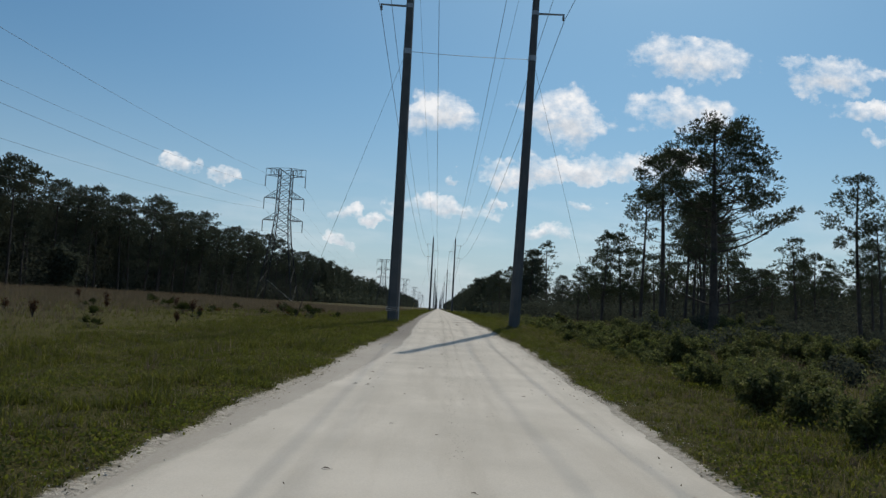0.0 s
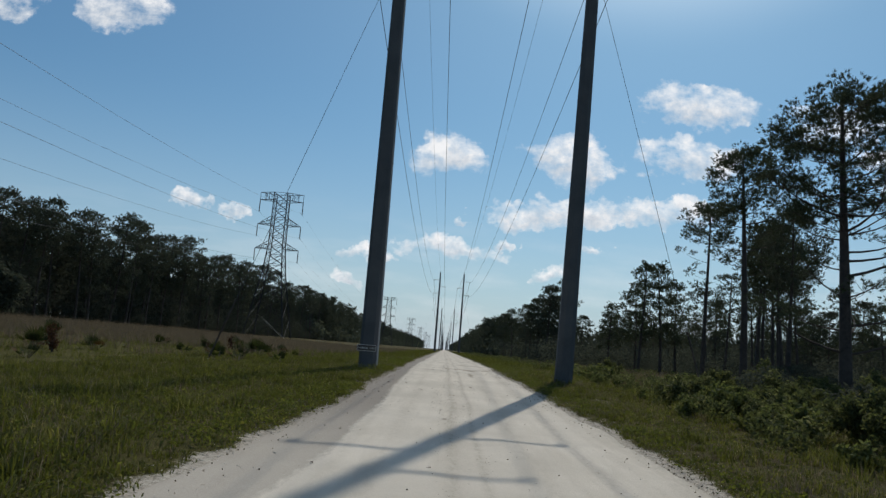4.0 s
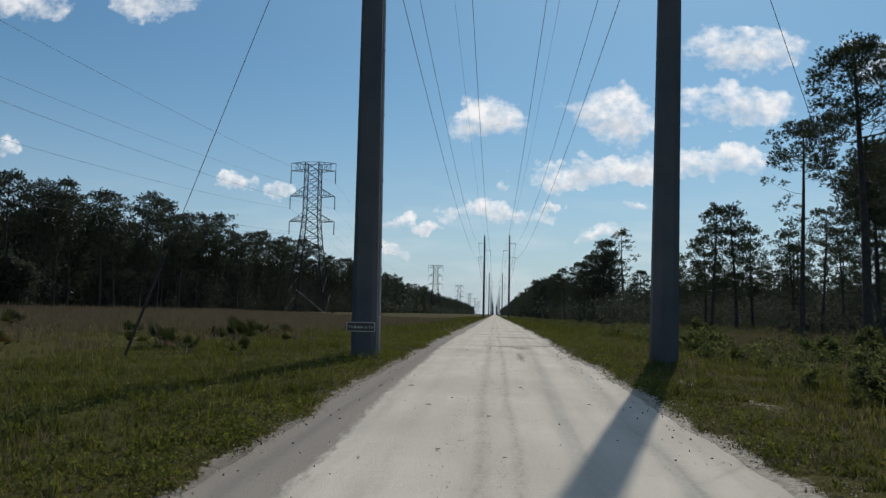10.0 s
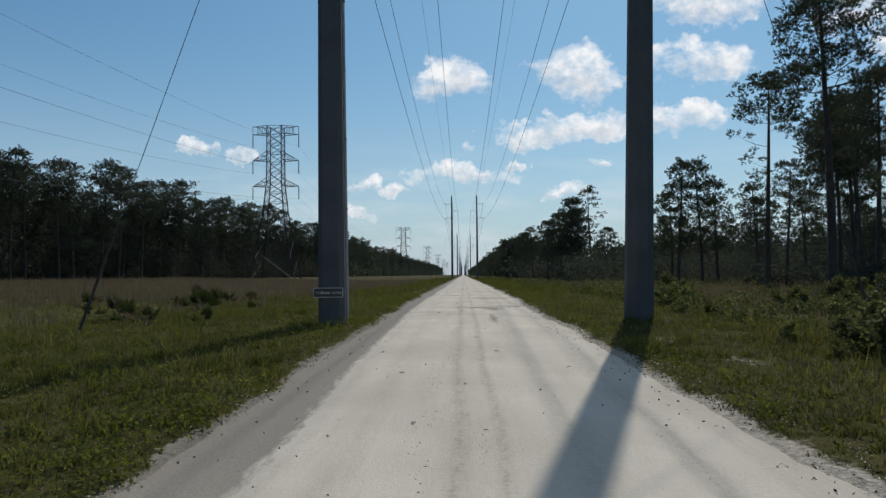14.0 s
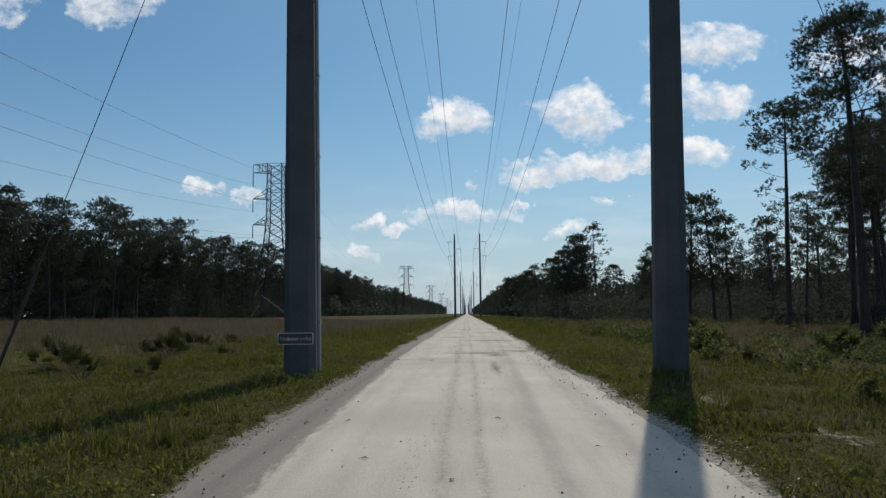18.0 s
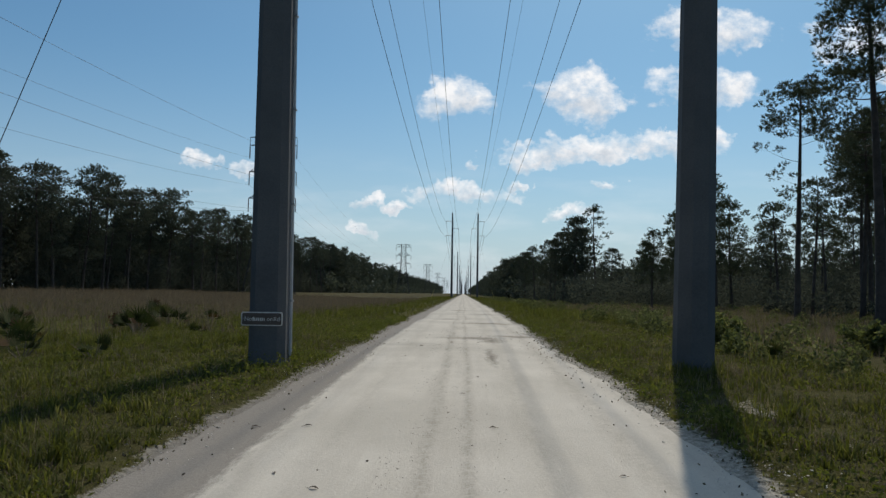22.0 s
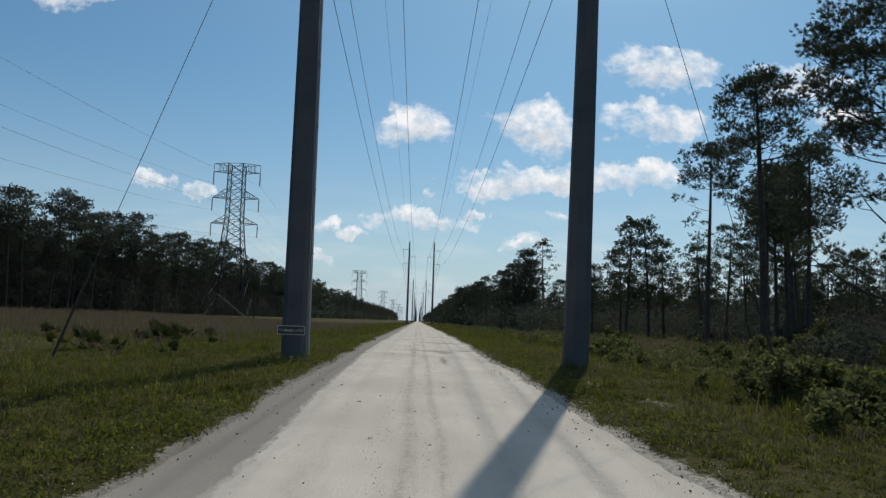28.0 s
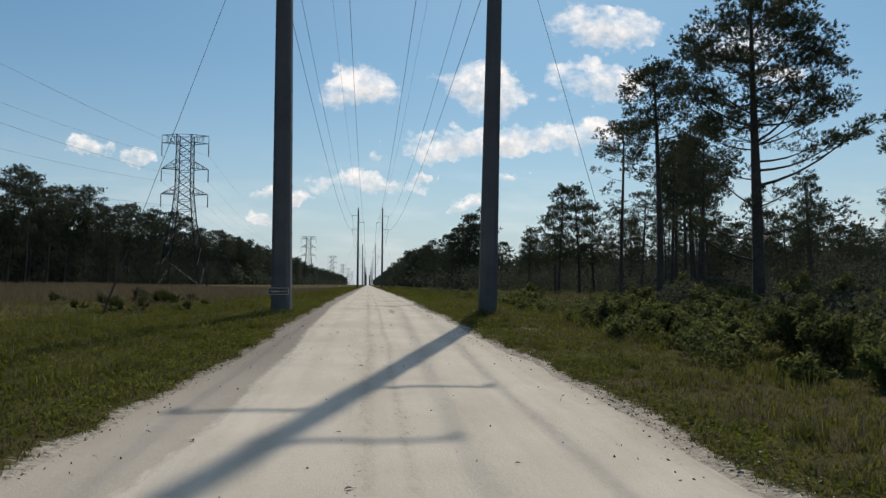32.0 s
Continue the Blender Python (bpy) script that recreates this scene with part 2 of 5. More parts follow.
def leafy(name, lo, hi, thin=0.3, rough=0.55, tip=None):
    """Leaves or blades: every piece its own shade, some light shining through."""
    m, t, b, g = fresh(name)
    rnd = g.outputs["Random Per Island"]
    big = noise_of(t, g.outputs["Position"], 0.6, 4.0, 0.65)
    k = node_kit(t)
    fac = k("ShaderNodeMath", [rnd, 0.42, k("ShaderNodeMath", [big, 0.62], op="MULTIPLY").outputs[0]], op="MULTIPLY_ADD").outputs[0]
    col = ramp(t, fac, [(0.15, lo), (0.75, hi)] if tip is None else [(0.12, lo), (0.62, hi), (0.86, tip)])
    t.links.new(col, b.inputs["Base Color"])
    b.inputs["Roughness"].default_value = rough
    b.inputs["Specular IOR Level"].default_value = 0.08
    tr = t.nodes.new("ShaderNodeBsdfTranslucent")
    through_leaf = t.nodes.new("ShaderNodeHueSaturation")
    through_leaf.inputs["Saturation"].default_value, through_leaf.inputs["Value"].default_value = 1.3, 1.1
    t.links.new(col, through_leaf.inputs["Color"])
    t.links.new(through_leaf.outputs[0], tr.inputs[0])
    mx = t.nodes.new("ShaderNodeMixShader")
    mx.inputs[0].default_value = thin
    t.links.new(b.outputs[0], mx.inputs[1])
    t.links.new(tr.outputs[0], mx.inputs[2])
    t.links.new(mx.outputs[0], t.nodes["Material Output"].inputs["Surface"])
    return m


def sand_material():
    m, t, b, g = fresh("sand")
    k = node_kit(t)
    pos = g.outputs["Position"]
    s = k("ShaderNodeSeparateXYZ", [pos])
    stretched = k("ShaderNodeVectorMath", [pos, (1.0, 0.12, 1.0)], op="MULTIPLY").outputs[0]
    lanes = noise_of(t, stretched, 2.2, 5.0, 0.6)
    blot = noise_of(t, pos, 0.55, 5.0)
    grain = noise_of(t, pos, 42.0, 4.0, 0.7)
    col = ramp(t, blot, [(0.3, (0.47, 0.435, 0.37)), (0.7, (0.62, 0.575, 0.495))])
    col = mixed(t, k("ShaderNodeMath", [lanes, 3.6, -1.75], op="MULTIPLY_ADD", clampit=True).outputs[0], col, (0.45, 0.413, 0.348))
    wav = k("ShaderNodeMath", [noise_of(t, k("ShaderNodeVectorMath", [pos, (0.0, 0.07, 0.0)], op="MULTIPLY").outputs[0], 1.0, 2.0), 0.5, -0.25], op="MULTIPLY_ADD").outputs[0]
    xx = k("ShaderNodeMath", [s.outputs[0], wav], op="ADD").outputs[0]
    breakup = noise_of(t, k("ShaderNodeVectorMath", [pos, (2.0, 0.5, 1.0)], op="MULTIPLY").outputs[0], 6.0, 6.0, 0.7)
    worn = k("ShaderNodeMath", [k("ShaderNodeMath", [s.outputs[1], -14.0], op="ADD").outputs[0], 0.06, 0.25], op="MULTIPLY_ADD", clampit=True).outputs[0]
    tread = k("ShaderNodeMath", [noise_of(t, pos, 17.0, 3.0, 0.6), 3.2, -0.75], op="MULTIPLY_ADD", clampit=True).outputs[0]
    for x0, half, power in ((-0.64, 0.10, 0.85), (-0.56, 0.30, 0.25), (-0.30, 0.09, 0.95), (0.30, 0.24, 0.46), (1.05, 0.20, 0.66), (-1.45, 0.18, 0.4), (1.5, 0.1, 0.4), (-1.9, 0.12, 0.4)):
        d = k("ShaderNodeMath", [k("ShaderNodeMath", [xx, -x0], op="ADD").outputs[0]], op="ABSOLUTE").outputs[0]
        d = k("ShaderNodeMath", [d, -1.0 / half, 1.0], op="MULTIPLY_ADD", clampit=True).outputs[0]
        d = k("ShaderNodeMath", [d, k("ShaderNodeMath", [breakup, 2.2, -0.6], op="MULTIPLY_ADD", clampit=True).outputs[0]], op="MULTIPLY").outputs[0]
        d = k("ShaderNodeMath", [d, k("ShaderNodeMath", [worn, tread], op="MULTIPLY").outputs[0]], op="MULTIPLY").outputs[0]
        col = mixed(t, k("ShaderNodeMath", [d, power], op="MULTIPLY").outputs[0], col, (0.25, 0.22, 0.175))
    # damp grey band along the left margin
    margin = k("ShaderNodeMath", [k("ShaderNodeMath", [s.outputs[1], -24.0], op="ADD").outputs[0], -0.075], op="MULTIPLY").outputs[0]
    margin = k("ShaderNodeMath", [k("ShaderNodeMath", [margin, 0.0], op="MAXIMUM").outputs[0], 1.80], op="ADD").outputs[0]
    band = k("ShaderNodeMath", [k("ShaderNodeMath", [k("ShaderNodeMath", [breakup, 0.35, xx], op="MULTIPLY_ADD").outputs[0], margin], op="ADD").outputs[0], -9.0], op="MULTIPLY", clampit=True).outputs[0]
    ylim = k("ShaderNodeMath", [k("ShaderNodeMath", [s.outputs[1], -23.0], op="ADD").outputs[0], 0.15], op="MULTIPLY", clampit=True).outputs[0]
    ylim = k("ShaderNodeMath", [ylim, 0.48, 0.52], op="MULTIPLY_ADD").outputs[0]
    col = mixed(t, k("ShaderNodeMath", [band, ylim], op="MULTIPLY").outputs[0], col, (0.19, 0.172, 0.15))
    # dirt blown in along both margins
    rim = k("ShaderNodeMath", [k("ShaderNodeMath", [xx, 0.75], op="ADD").outputs[0]], op="ABSOLUTE").outputs[0]
    rim = k("ShaderNodeMath", [k("ShaderNodeMath", [rim, 1.4, -3.2], op="MULTIPLY_ADD", clampit=True).outputs[0], k("ShaderNodeMath", [breakup, 3.0, -0.8], op="MULTIPLY_ADD", clampit=True).outputs[0]], op="MULTIPLY").outputs[0]
    col = mixed(t, k("ShaderNodeMath", [rim, 0.85], op="MULTIPLY").outputs[0], col, (0.27, 0.245, 0.20))
    # dark washed-out bars across the way further on
    bars = noise_of(t, k("ShaderNodeVectorMath", [pos, (0.5, 0.8, 1.0)], op="MULTIPLY").outputs[0], 0.9, 4.0, 0.6)
    far = k("ShaderNodeMath", [k("ShaderNodeMath", [s.outputs[1], -41.0], op="ADD").outputs[0], 0.2], op="MULTIPLY", clampit=True).outputs[0]
    bm_ = k("ShaderNodeMath", [k("ShaderNodeMath", [bars, 7.0, -4.1], op="MULTIPLY_ADD", clampit=True).outputs[0], far], op="MULTIPLY").outputs[0]
    col = mixed(t, k("ShaderNodeMath", [bm_, 0.7], op="MULTIPLY").outputs[0], col, (0.27, 0.25, 0.21))
    # dark damp stains further on
    for x0, y0, wx, wy in ((-0.1, 46.0, 0.85, 0.55), (1.0, 46.9, 0.8, 0.5), (0.3, 45.2, 0.35, 0.9), (0.5, 54.5, 1.2, 0.8), (-1.0, 58.0, 0.6, 0.5), (0.8, 66.0, 1.2, 0.6), (-0.6, 74.0, 1.0, 0.8), (0.15, 41.5, 0.12, 1.6)):
        q = k("ShaderNodeVectorMath", [k("ShaderNodeVectorMath", [pos, (x0, y0, 0.0)], op="SUBTRACT").outputs[0], (1 / wx, 1 / wy, 0.0)], op="MULTIPLY").outputs[0]
        ln = k("ShaderNodeVectorMath", [q], op="LENGTH").outputs["Value"]
        d = k("ShaderNodeMath", [k("ShaderNodeMath", [ln, -1.0, 0.92], op="MULTIPLY_ADD").outputs[0], k("ShaderNodeMath", [breakup, 2.4, -1.05], op="MULTIPLY_ADD").outputs[0]], op="ADD", clampit=True).outputs[0]
        col = mixed(t, k("ShaderNodeMath", [d, 0.9], op="MULTIPLY").outputs[0], col, (0.15, 0.128, 0.097))
    col = mixed(t, 0.20, col, ramp(t, grain, [(0.3, (0.30, 0.27, 0.225)), (0.65, (0.57, 0.53, 0.455))]))
    t.links.new(col, b.inputs["Base Color"])
    b.inputs["Roughness"].default_value = 0.95
    b.inputs["Specular IOR Level"].default_value = 0.12
    h = k("ShaderNodeMath", [lanes, 1.5, grain], op="MULTIPLY_ADD").outputs[0]
    bumped(t, b, h, 0.4, 0.025)
    return m


def turf_material():
    m, t, b, g = fresh("turf")
    k = node_kit(t)
    pos = g.outputs["Position"]
    s = k("ShaderNodeSeparateXYZ", [pos])
    big, mid, fine = noise_of(t, pos, 0.11, 4.0), noise_of(t, pos, 0.9, 5.0), noise_of(t, pos, 14.0, 5.0, 0.7)
    green = ramp(t, mid, [(0.3, (0.046, 0.047, 0.015)), (0.7, (0.094, 0.088, 0.030))])
    dry = ramp(t, mid, [(0.3, (0.058, 0.050, 0.030)), (0.7, (0.098, 0.082, 0.052))])
    away = k("ShaderNodeMath", [k("ShaderNodeMath", [s.outputs[0], 0.5], op="ADD").outputs[0]], op="ABSOLUTE").outputs[0]
    f = k("ShaderNodeMath", [away, 0.10, -0.95], op="MULTIPLY_ADD").outputs[0]
    ahead = k("ShaderNodeMath", [s.outputs[1], 0.06, -3.2], op="MULTIPLY_ADD", clampit=True).outputs[0]
    aside = k("ShaderNodeMath", [s.outputs[0], -0.09, -1.2], op="MULTIPLY_ADD", clampit=True).outputs[0]
    field_side = k("ShaderNodeMath", [s.outputs[0], -0.25, -0.9], op="MULTIPLY_ADD", clampit=True).outputs[0]
    strip = k("ShaderNodeMath", [away, 0.25, -1.2], op="MULTIPLY_ADD", clampit=True).outputs[0]
    zone = k("ShaderNodeMath", [k("ShaderNodeMath", [ahead, aside], op="MAXIMUM").outputs[0], strip], op="MULTIPLY").outputs[0]
    zone = k("ShaderNodeMath", [zone, 1.6, -0.85], op="MULTIPLY_ADD").outputs[0]
    f = k("ShaderNodeMix", [field_side, None, f, zone]).outputs[0]
    f = k("ShaderNodeMath", [big, 1.7, f], op="MULTIPLY_ADD", clampit=True).outputs[0]
    col = mixed(t, f, green, dry)
    col = mixed(t, 0.5, col, ramp(t, fine, [(0.3, (0.018, 0.018, 0.006)), (0.7, (0.10, 0.092, 0.028))]))
    at = t.nodes.new("ShaderNodeAttribute")
    at.attribute_name = "sandy"
    sm = k("ShaderNodeMath", [k("ShaderNodeMath", [fine, 1.6, -0.8], op="MULTIPLY_ADD").outputs[0], at.outputs["Fac"]], op="ADD").outputs[0]
    sm = k("ShaderNodeMath", [sm, 2.2, -0.7], op="MULTIPLY_ADD", clampit=True).outputs[0]
    col = mixed(t, sm, col, ramp(t, fine, [(0.3, (0.21, 0.19, 0.158)), (0.62, (0.46, 0.425, 0.36))]))
    damp = k("ShaderNodeMath", [k("ShaderNodeMath", [s.outputs[1], -23.0], op="ADD").outputs[0], 0.15], op="MULTIPLY", clampit=True).outputs[0]
    damp = k("ShaderNodeMath", [damp, k("ShaderNodeMath", [s.outputs[0], -2.0, -1.0], op="MULTIPLY_ADD", clampit=True).outputs[0]], op="MULTIPLY").outputs[0]
    col = mixed(t, k("ShaderNodeMath", [damp, sm], op="MULTIPLY").outputs[0], col, ramp(t, fine, [(0.3, (0.15, 0.135, 0.115)), (0.7, (0.26, 0.24, 0.205))]))
    t.links.new(col, b.inputs["Base Color"])
    b.inputs["Roughness"].default_value = 1.0
    b.inputs["Specular IOR Level"].default_value = 0.05
    bumped(t, b, fine, 0.8, 0.06)
    return m


SAND, TURF = sand_material(), turf_material()
CLOD = plain("sand_clod", (0.30, 0.28, 0.25), (0.60, 0.58, 0.53), 3.0, 0.95)
CRUMB = plain("sand_crumb", (0.12, 0.108, 0.09), (0.27, 0.245, 0.205), 3.0, 0.95)
DRYLEAF = plain("dry_leaf", (0.055, 0.040, 0.028), (0.12, 0.085, 0.055), 30.0, 0.8, 0.0, 0.2)
LITTER = plain("leaf_litter", (0.09, 0.07, 0.045), (0.26, 0.21, 0.14), 5.0, 0.9)
# far darker than bare concrete: shade on the poles' near faces is in this colour
CONCRETE = plain("weathered_shaded_concrete", (0.060, 0.064, 0.068), (0.108, 0.110, 0.111), 1.1, 0.85, 0.0, 0.35, 38.0)
STEEL = plain("galvanised_steel", (0.22, 0.23, 0.24), (0.36, 0.37, 0.38), 4.0, 0.5, 0.6, 0.1)
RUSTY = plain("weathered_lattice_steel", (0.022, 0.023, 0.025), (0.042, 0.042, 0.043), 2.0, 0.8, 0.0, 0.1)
CABLE = plain("aluminium_cable", (0.05, 0.05, 0.053), (0.08, 0.08, 0.085), 3.0, 0.7, 0.0, 0.1)
GLASSY = plain("grey_insulator", (0.10, 0.10, 0.11), (0.18, 0.18, 0.19), 9.0, 0.35, 0.0, 0.1)
GUARD = plain("faded_yellow_plastic", (0.34, 0.27, 0.08), (0.50, 0.40, 0.14), 3.0, 0.6, 0.0, 0.1)
COVER = plain("grey_plastic_cover", (0.36, 0.36, 0.36), (0.48, 0.48, 0.475), 3.0, 0.6, 0.0, 0.1)
PALE = plain("pale_plastic", (0.45, 0.43, 0.36), (0.62, 0.60, 0.52), 3.0, 0.6, 0.0, 0.1)
SIGNDARK = plain("dark_brown_enamel", (0.045, 0.032, 0.026), (0.070, 0.050, 0.040), 7.0, 0.45, 0.0, 0.05)
SIGNLIGHT = plain("worn_white_enamel", (0.42, 0.41, 0.38), (0.62, 0.61, 0.58), 9.0, 0.5, 0.0, 0.05)
BARK = plain("pine_bark", (0.036, 0.030, 0.026), (0.092, 0.073, 0.060), 3.0, 0.95, 0.0, 0.9, 14.0)
NEEDLE = leafy("pine_needles", (0.040, 0.049, 0.032), (0.092, 0.106, 0.064), 0.22, 0.8)
# shade under the trees, and a little haze, put into the leaf colour
NEEDLE_DEEP = leafy("shaded_brush", (0.050, 0.056, 0.044), (0.066, 0.073, 0.057), 0.45, 1.0)
# paler and bluer than the near needles: haze over the woods painted in
NEEDLE_DULL = leafy("dull_needles", (0.050, 0.058, 0.045), (0.104, 0.116, 0.084), 0.30, 0.9)
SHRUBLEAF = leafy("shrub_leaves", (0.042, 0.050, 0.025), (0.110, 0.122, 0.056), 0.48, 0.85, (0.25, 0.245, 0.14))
# lighter copy of the shrub leaves, with sunlight painted into the colour
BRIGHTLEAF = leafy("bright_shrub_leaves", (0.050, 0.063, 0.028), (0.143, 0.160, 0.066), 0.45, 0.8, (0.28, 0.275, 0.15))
PALMLEAF = leafy("palmetto_fronds", (0.016, 0.022, 0.009), (0.040, 0.050, 0.020), 0.3, 0.9, (0.075, 0.065, 0.032))
DRYFROND = leafy("dead_fronds", (0.04, 0.027, 0.014), (0.08, 0.052, 0.028), 0.25, 0.9)
GRASS = leafy("verge_grass", (0.036, 0.042, 0.015), (0.117, 0.125, 0.041), 0.5, 0.8, (0.225, 0.20, 0.105))
WEED = leafy("verge_weeds", (0.044, 0.052, 0.018), (0.125, 0.138, 0.045), 0.5, 0.8, (0.21, 0.19, 0.085))
DRYGRASS = leafy("dry_field_grass", (0.072, 0.063, 0.047), (0.160, 0.134, 0.098), 0.4, 0.8, (0.25, 0.21, 0.148))
DEADWEED = leafy("dead_weed_heads", (0.045, 0.026, 0.016), (0.10, 0.055, 0.032), 0.2, 0.8)
STRAW = leafy("straw", (0.16, 0.13, 0.075), (0.34, 0.29, 0.18), 0.3, 0.7)


# building tools
class Shape:
    """Collects points and faces for one mesh."""

    def __init__(self):
        self.v, self.f = [], []

    def add(self, pts, faces):
        o = len(self.v)
        self.v.extend(tuple(p) for p in pts)
        self.f.extend(tuple(i + o for i in fc) for fc in faces)
        return self

    def box(self, a, b):
        (x0, y0, z0), (x1, y1, z1) = a, b
        return self.add([(x0, y0, z0), (x1, y0, z0), (x1, y1, z0), (x0, y1, z0), (x0, y0, z1), (x1, y0, z1), (x1, y1, z1), (x0, y1, z1)],
                        [(0, 3, 2, 1), (4, 5, 6, 7), (0, 1, 5, 4), (1, 2, 6, 5), (2, 3, 7, 6), (3, 0, 4, 7)])

    def tube(self, pts, radii, sides=6, caps=True, turn=0.0):
        pts = [Vector(p) for p in pts]
        ring = []
        for i, p in enumerate(pts):
            d = (pts[min(i + 1, len(pts) - 1)] - pts[max(i - 1, 0)]).normalized()
            ref = Vector((0, 1, 0)) if abs(d.z) > 0.8 else Vector((0, 0, 1))
            a = d.cross(ref).normalized()
            b = d.cross(a)
            ring.append([p + float(radii[i]) * (math.cos(turn + 2 * math.pi * k / sides) * a + math.sin(turn + 2 * math.pi * k / sides) * b) for k in range(sides)])
        faces = [(i * sides + k, i * sides + (k + 1) % sides, (i + 1) * sides + (k + 1) % sides, (i + 1) * sides + k)
                 for i in range(len(pts) - 1) for k in range(sides)]
        if caps:
            faces += [tuple(range(sides - 1, -1, -1)), tuple((len(pts) - 1) * sides + k for k in range(sides))]
        return self.add([q for r in ring for q in r], faces)

    def mesh(self, name, material, smooth=False):
        me = bpy.data.meshes.new(name)
        me.from_pydata(self.v, [], self.f)
        me.materials.append(material)
        if smooth:
            me.polygons.foreach_set("use_smooth", [True] * len(me.polygons))
        me.update()
        return me


def tri_mesh(name, verts, faces, material):
    """A mesh from number arrays: points (n, 3), faces (m, 3 or 4)."""
    me = bpy.data.meshes.new(name)
    n, k = faces.shape
    me.vertices.add(len(verts))
    me.vertices.foreach_set("co", np.ascontiguousarray(verts, dtype=np.float32).ravel())
    me.loops.add(n * k)
    me.loops.foreach_set("vertex_index", np.ascontiguousarray(faces, dtype=np.int32).ravel())
    me.polygons.add(n)
    me.polygons.foreach_set("loop_start", np.arange(0, n * k, k, dtype=np.int32))
    me.materials.append(material)
    me.update(calc_edges=True)
    return me


def part(name, me, parent, label=""):
    ob = new(name, me)
    ob.parent = parent
    return tagged(ob, label)


def thing(name, label, category, group="", kind="", at=None):
    ob = tagged(new(name), label, category, group, kind)
    ob.empty_display_size = 0.2
    if at is not None:
        ob.matrix_world = at
    return ob


# the lie of the land
def lerp_table(x, xs, ys):
    return np.interp(x, xs, ys)


WOB_Y = np.arange(-60, 400, 0.33)
_wr = np.random.RandomState(8)
WOB_L, WOB_R = (np.convolve(_wr.normal(0, 0.07, len(WOB_Y)), (0.15, 0.2, 0.3, 0.2, 0.15), "same") + 0.06 * np.sin(WOB_Y * 0.47 + ph) + _wr.normal(0, 0.025, len(WOB_Y)) for ph in (0.3, 2.0))


def road_z(y):
    return lerp_table(y, (-60, 11, 15, 20, 28, 38, 44, 48), (-0.67, -0.67, -0.64, -0.55, -0.39, -0.13, -0.02, 0.0))


def left_edge(y):
    return lerp_table(y, (-60, 10, 26, 38, 60), (-3.58, -3.55, -2.92, -2.47, -2.5)) + np.interp(y, WOB_Y, WOB_L)


def right_edge(y):
    return lerp_table(y, (-60, 8, 20, 27, 33, 41, 60), (1.74, 1.82, 2.06, 2.08, 1.82, 1.5, 1.55)) + np.interp(y, WOB_Y, WOB_R)


def ground_z(x, y):
    x, y = np.asarray(x, dtype=float), np.asarray(y, dtype=float)
    base = road_z(y)
    le, re = left_edge(y), right_edge(y)
    out = np.maximum(le - x, x - re)                      # how far outside the road
    bank = np.interp(out, (-0.5, -0.12, 0.25, 1.2, 4.0, 9.0, 14.0), (-0.12, -0.02, 0.05, 0.06, -0.05, -0.18, -0.15))
    near = np.interp(y, (0, 30, 44, 60), (0.45, 0.75, 1.0, 1.0))
    bumps = 0.05 * np.sin(x * 0.7 + 0.3 * y) * np.sin(0.45 * y + 1.3) + 0.03 * np.sin(1.9 * x + 1) * np.sin(1.3 * y)
    rise = 0.75 * np.interp(-x, (16.0, 46.0), (0.0, 1.0)) * np.interp(y, (20, 90), (0.4, 1.0))   # the field climbs gently to the wood
    return base + bank * near + bumps * np.clip(out / 3.0, 0, 1) + rise


TABLE = np.random.RandomState(21).uniform(0, 1, (64, 64))


def patchy(x, y, size):
    """Smooth chance between 0 and 1 that changes over about that many metres."""
    a, b = np.asarray(x, dtype=float) / size, np.asarray(y, dtype=float) / size
    i, j = np.floor(a).astype(int), np.floor(b).astype(int)
    f, g = a - i, b - j
    f, g = f * f * (3 - 2 * f), g * g * (3 - 2 * g)
    t = [TABLE[(i + di) % 64, (j + dj) % 64] for di, dj in ((0, 0), (1, 0), (0, 1), (1, 1))]
    return (t[0] * (1 - f) + t[1] * f) * (1 - g) + (t[2] * (1 - f) + t[3] * f) * g


def sandy(x, y):
    """How much bare sand shows in the turf: along the road's edges and on a low spoil ridge by the right pole."""
    out = np.maximum(left_edge(y) - x, x - right_edge(y))
    n = 0.5 * patchy(x, y, 0.45) + 0.5 * patchy(x, y, 1.3)
    s = np.clip(1.15 - out / (0.05 + 0.36 * n * n), 0, 1)
    along = (y - 32.5) / 6.0
    ridge = np.exp(-((x - 3.0 - 0.25 * np.sin(y)) / 0.30) ** 2) * np.clip(4 * along, 0, 1) * np.clip(4 * (1 - along), 0, 1)
    return np.maximum(s, ridge * (1.0 * n - 0.1) * (0.45 + 0.75 * patchy(x, y, 0.22)))


def gz(x, y):
    return float(ground_z(x, y))


def steps(*legs):
    vals = [legs[0][0]]
    for a, b, d in legs:
        vals += list(np.arange(a + d, b + 1e-6, d))
    return np.array(vals)


def sheet(xs, ys, zs):
    nx, ny = len(xs), len(ys)
    gx, gy = np.meshgrid(xs, ys)
    verts = np.stack([gx.ravel(), gy.ravel(), zs(gx, gy).ravel()], 1)
    i = (np.arange(ny - 1)[:, None] * nx + np.arange(nx - 1)[None, :]).ravel()
    return verts, np.stack([i, i + 1, i + nx + 1, i + nx], 1)


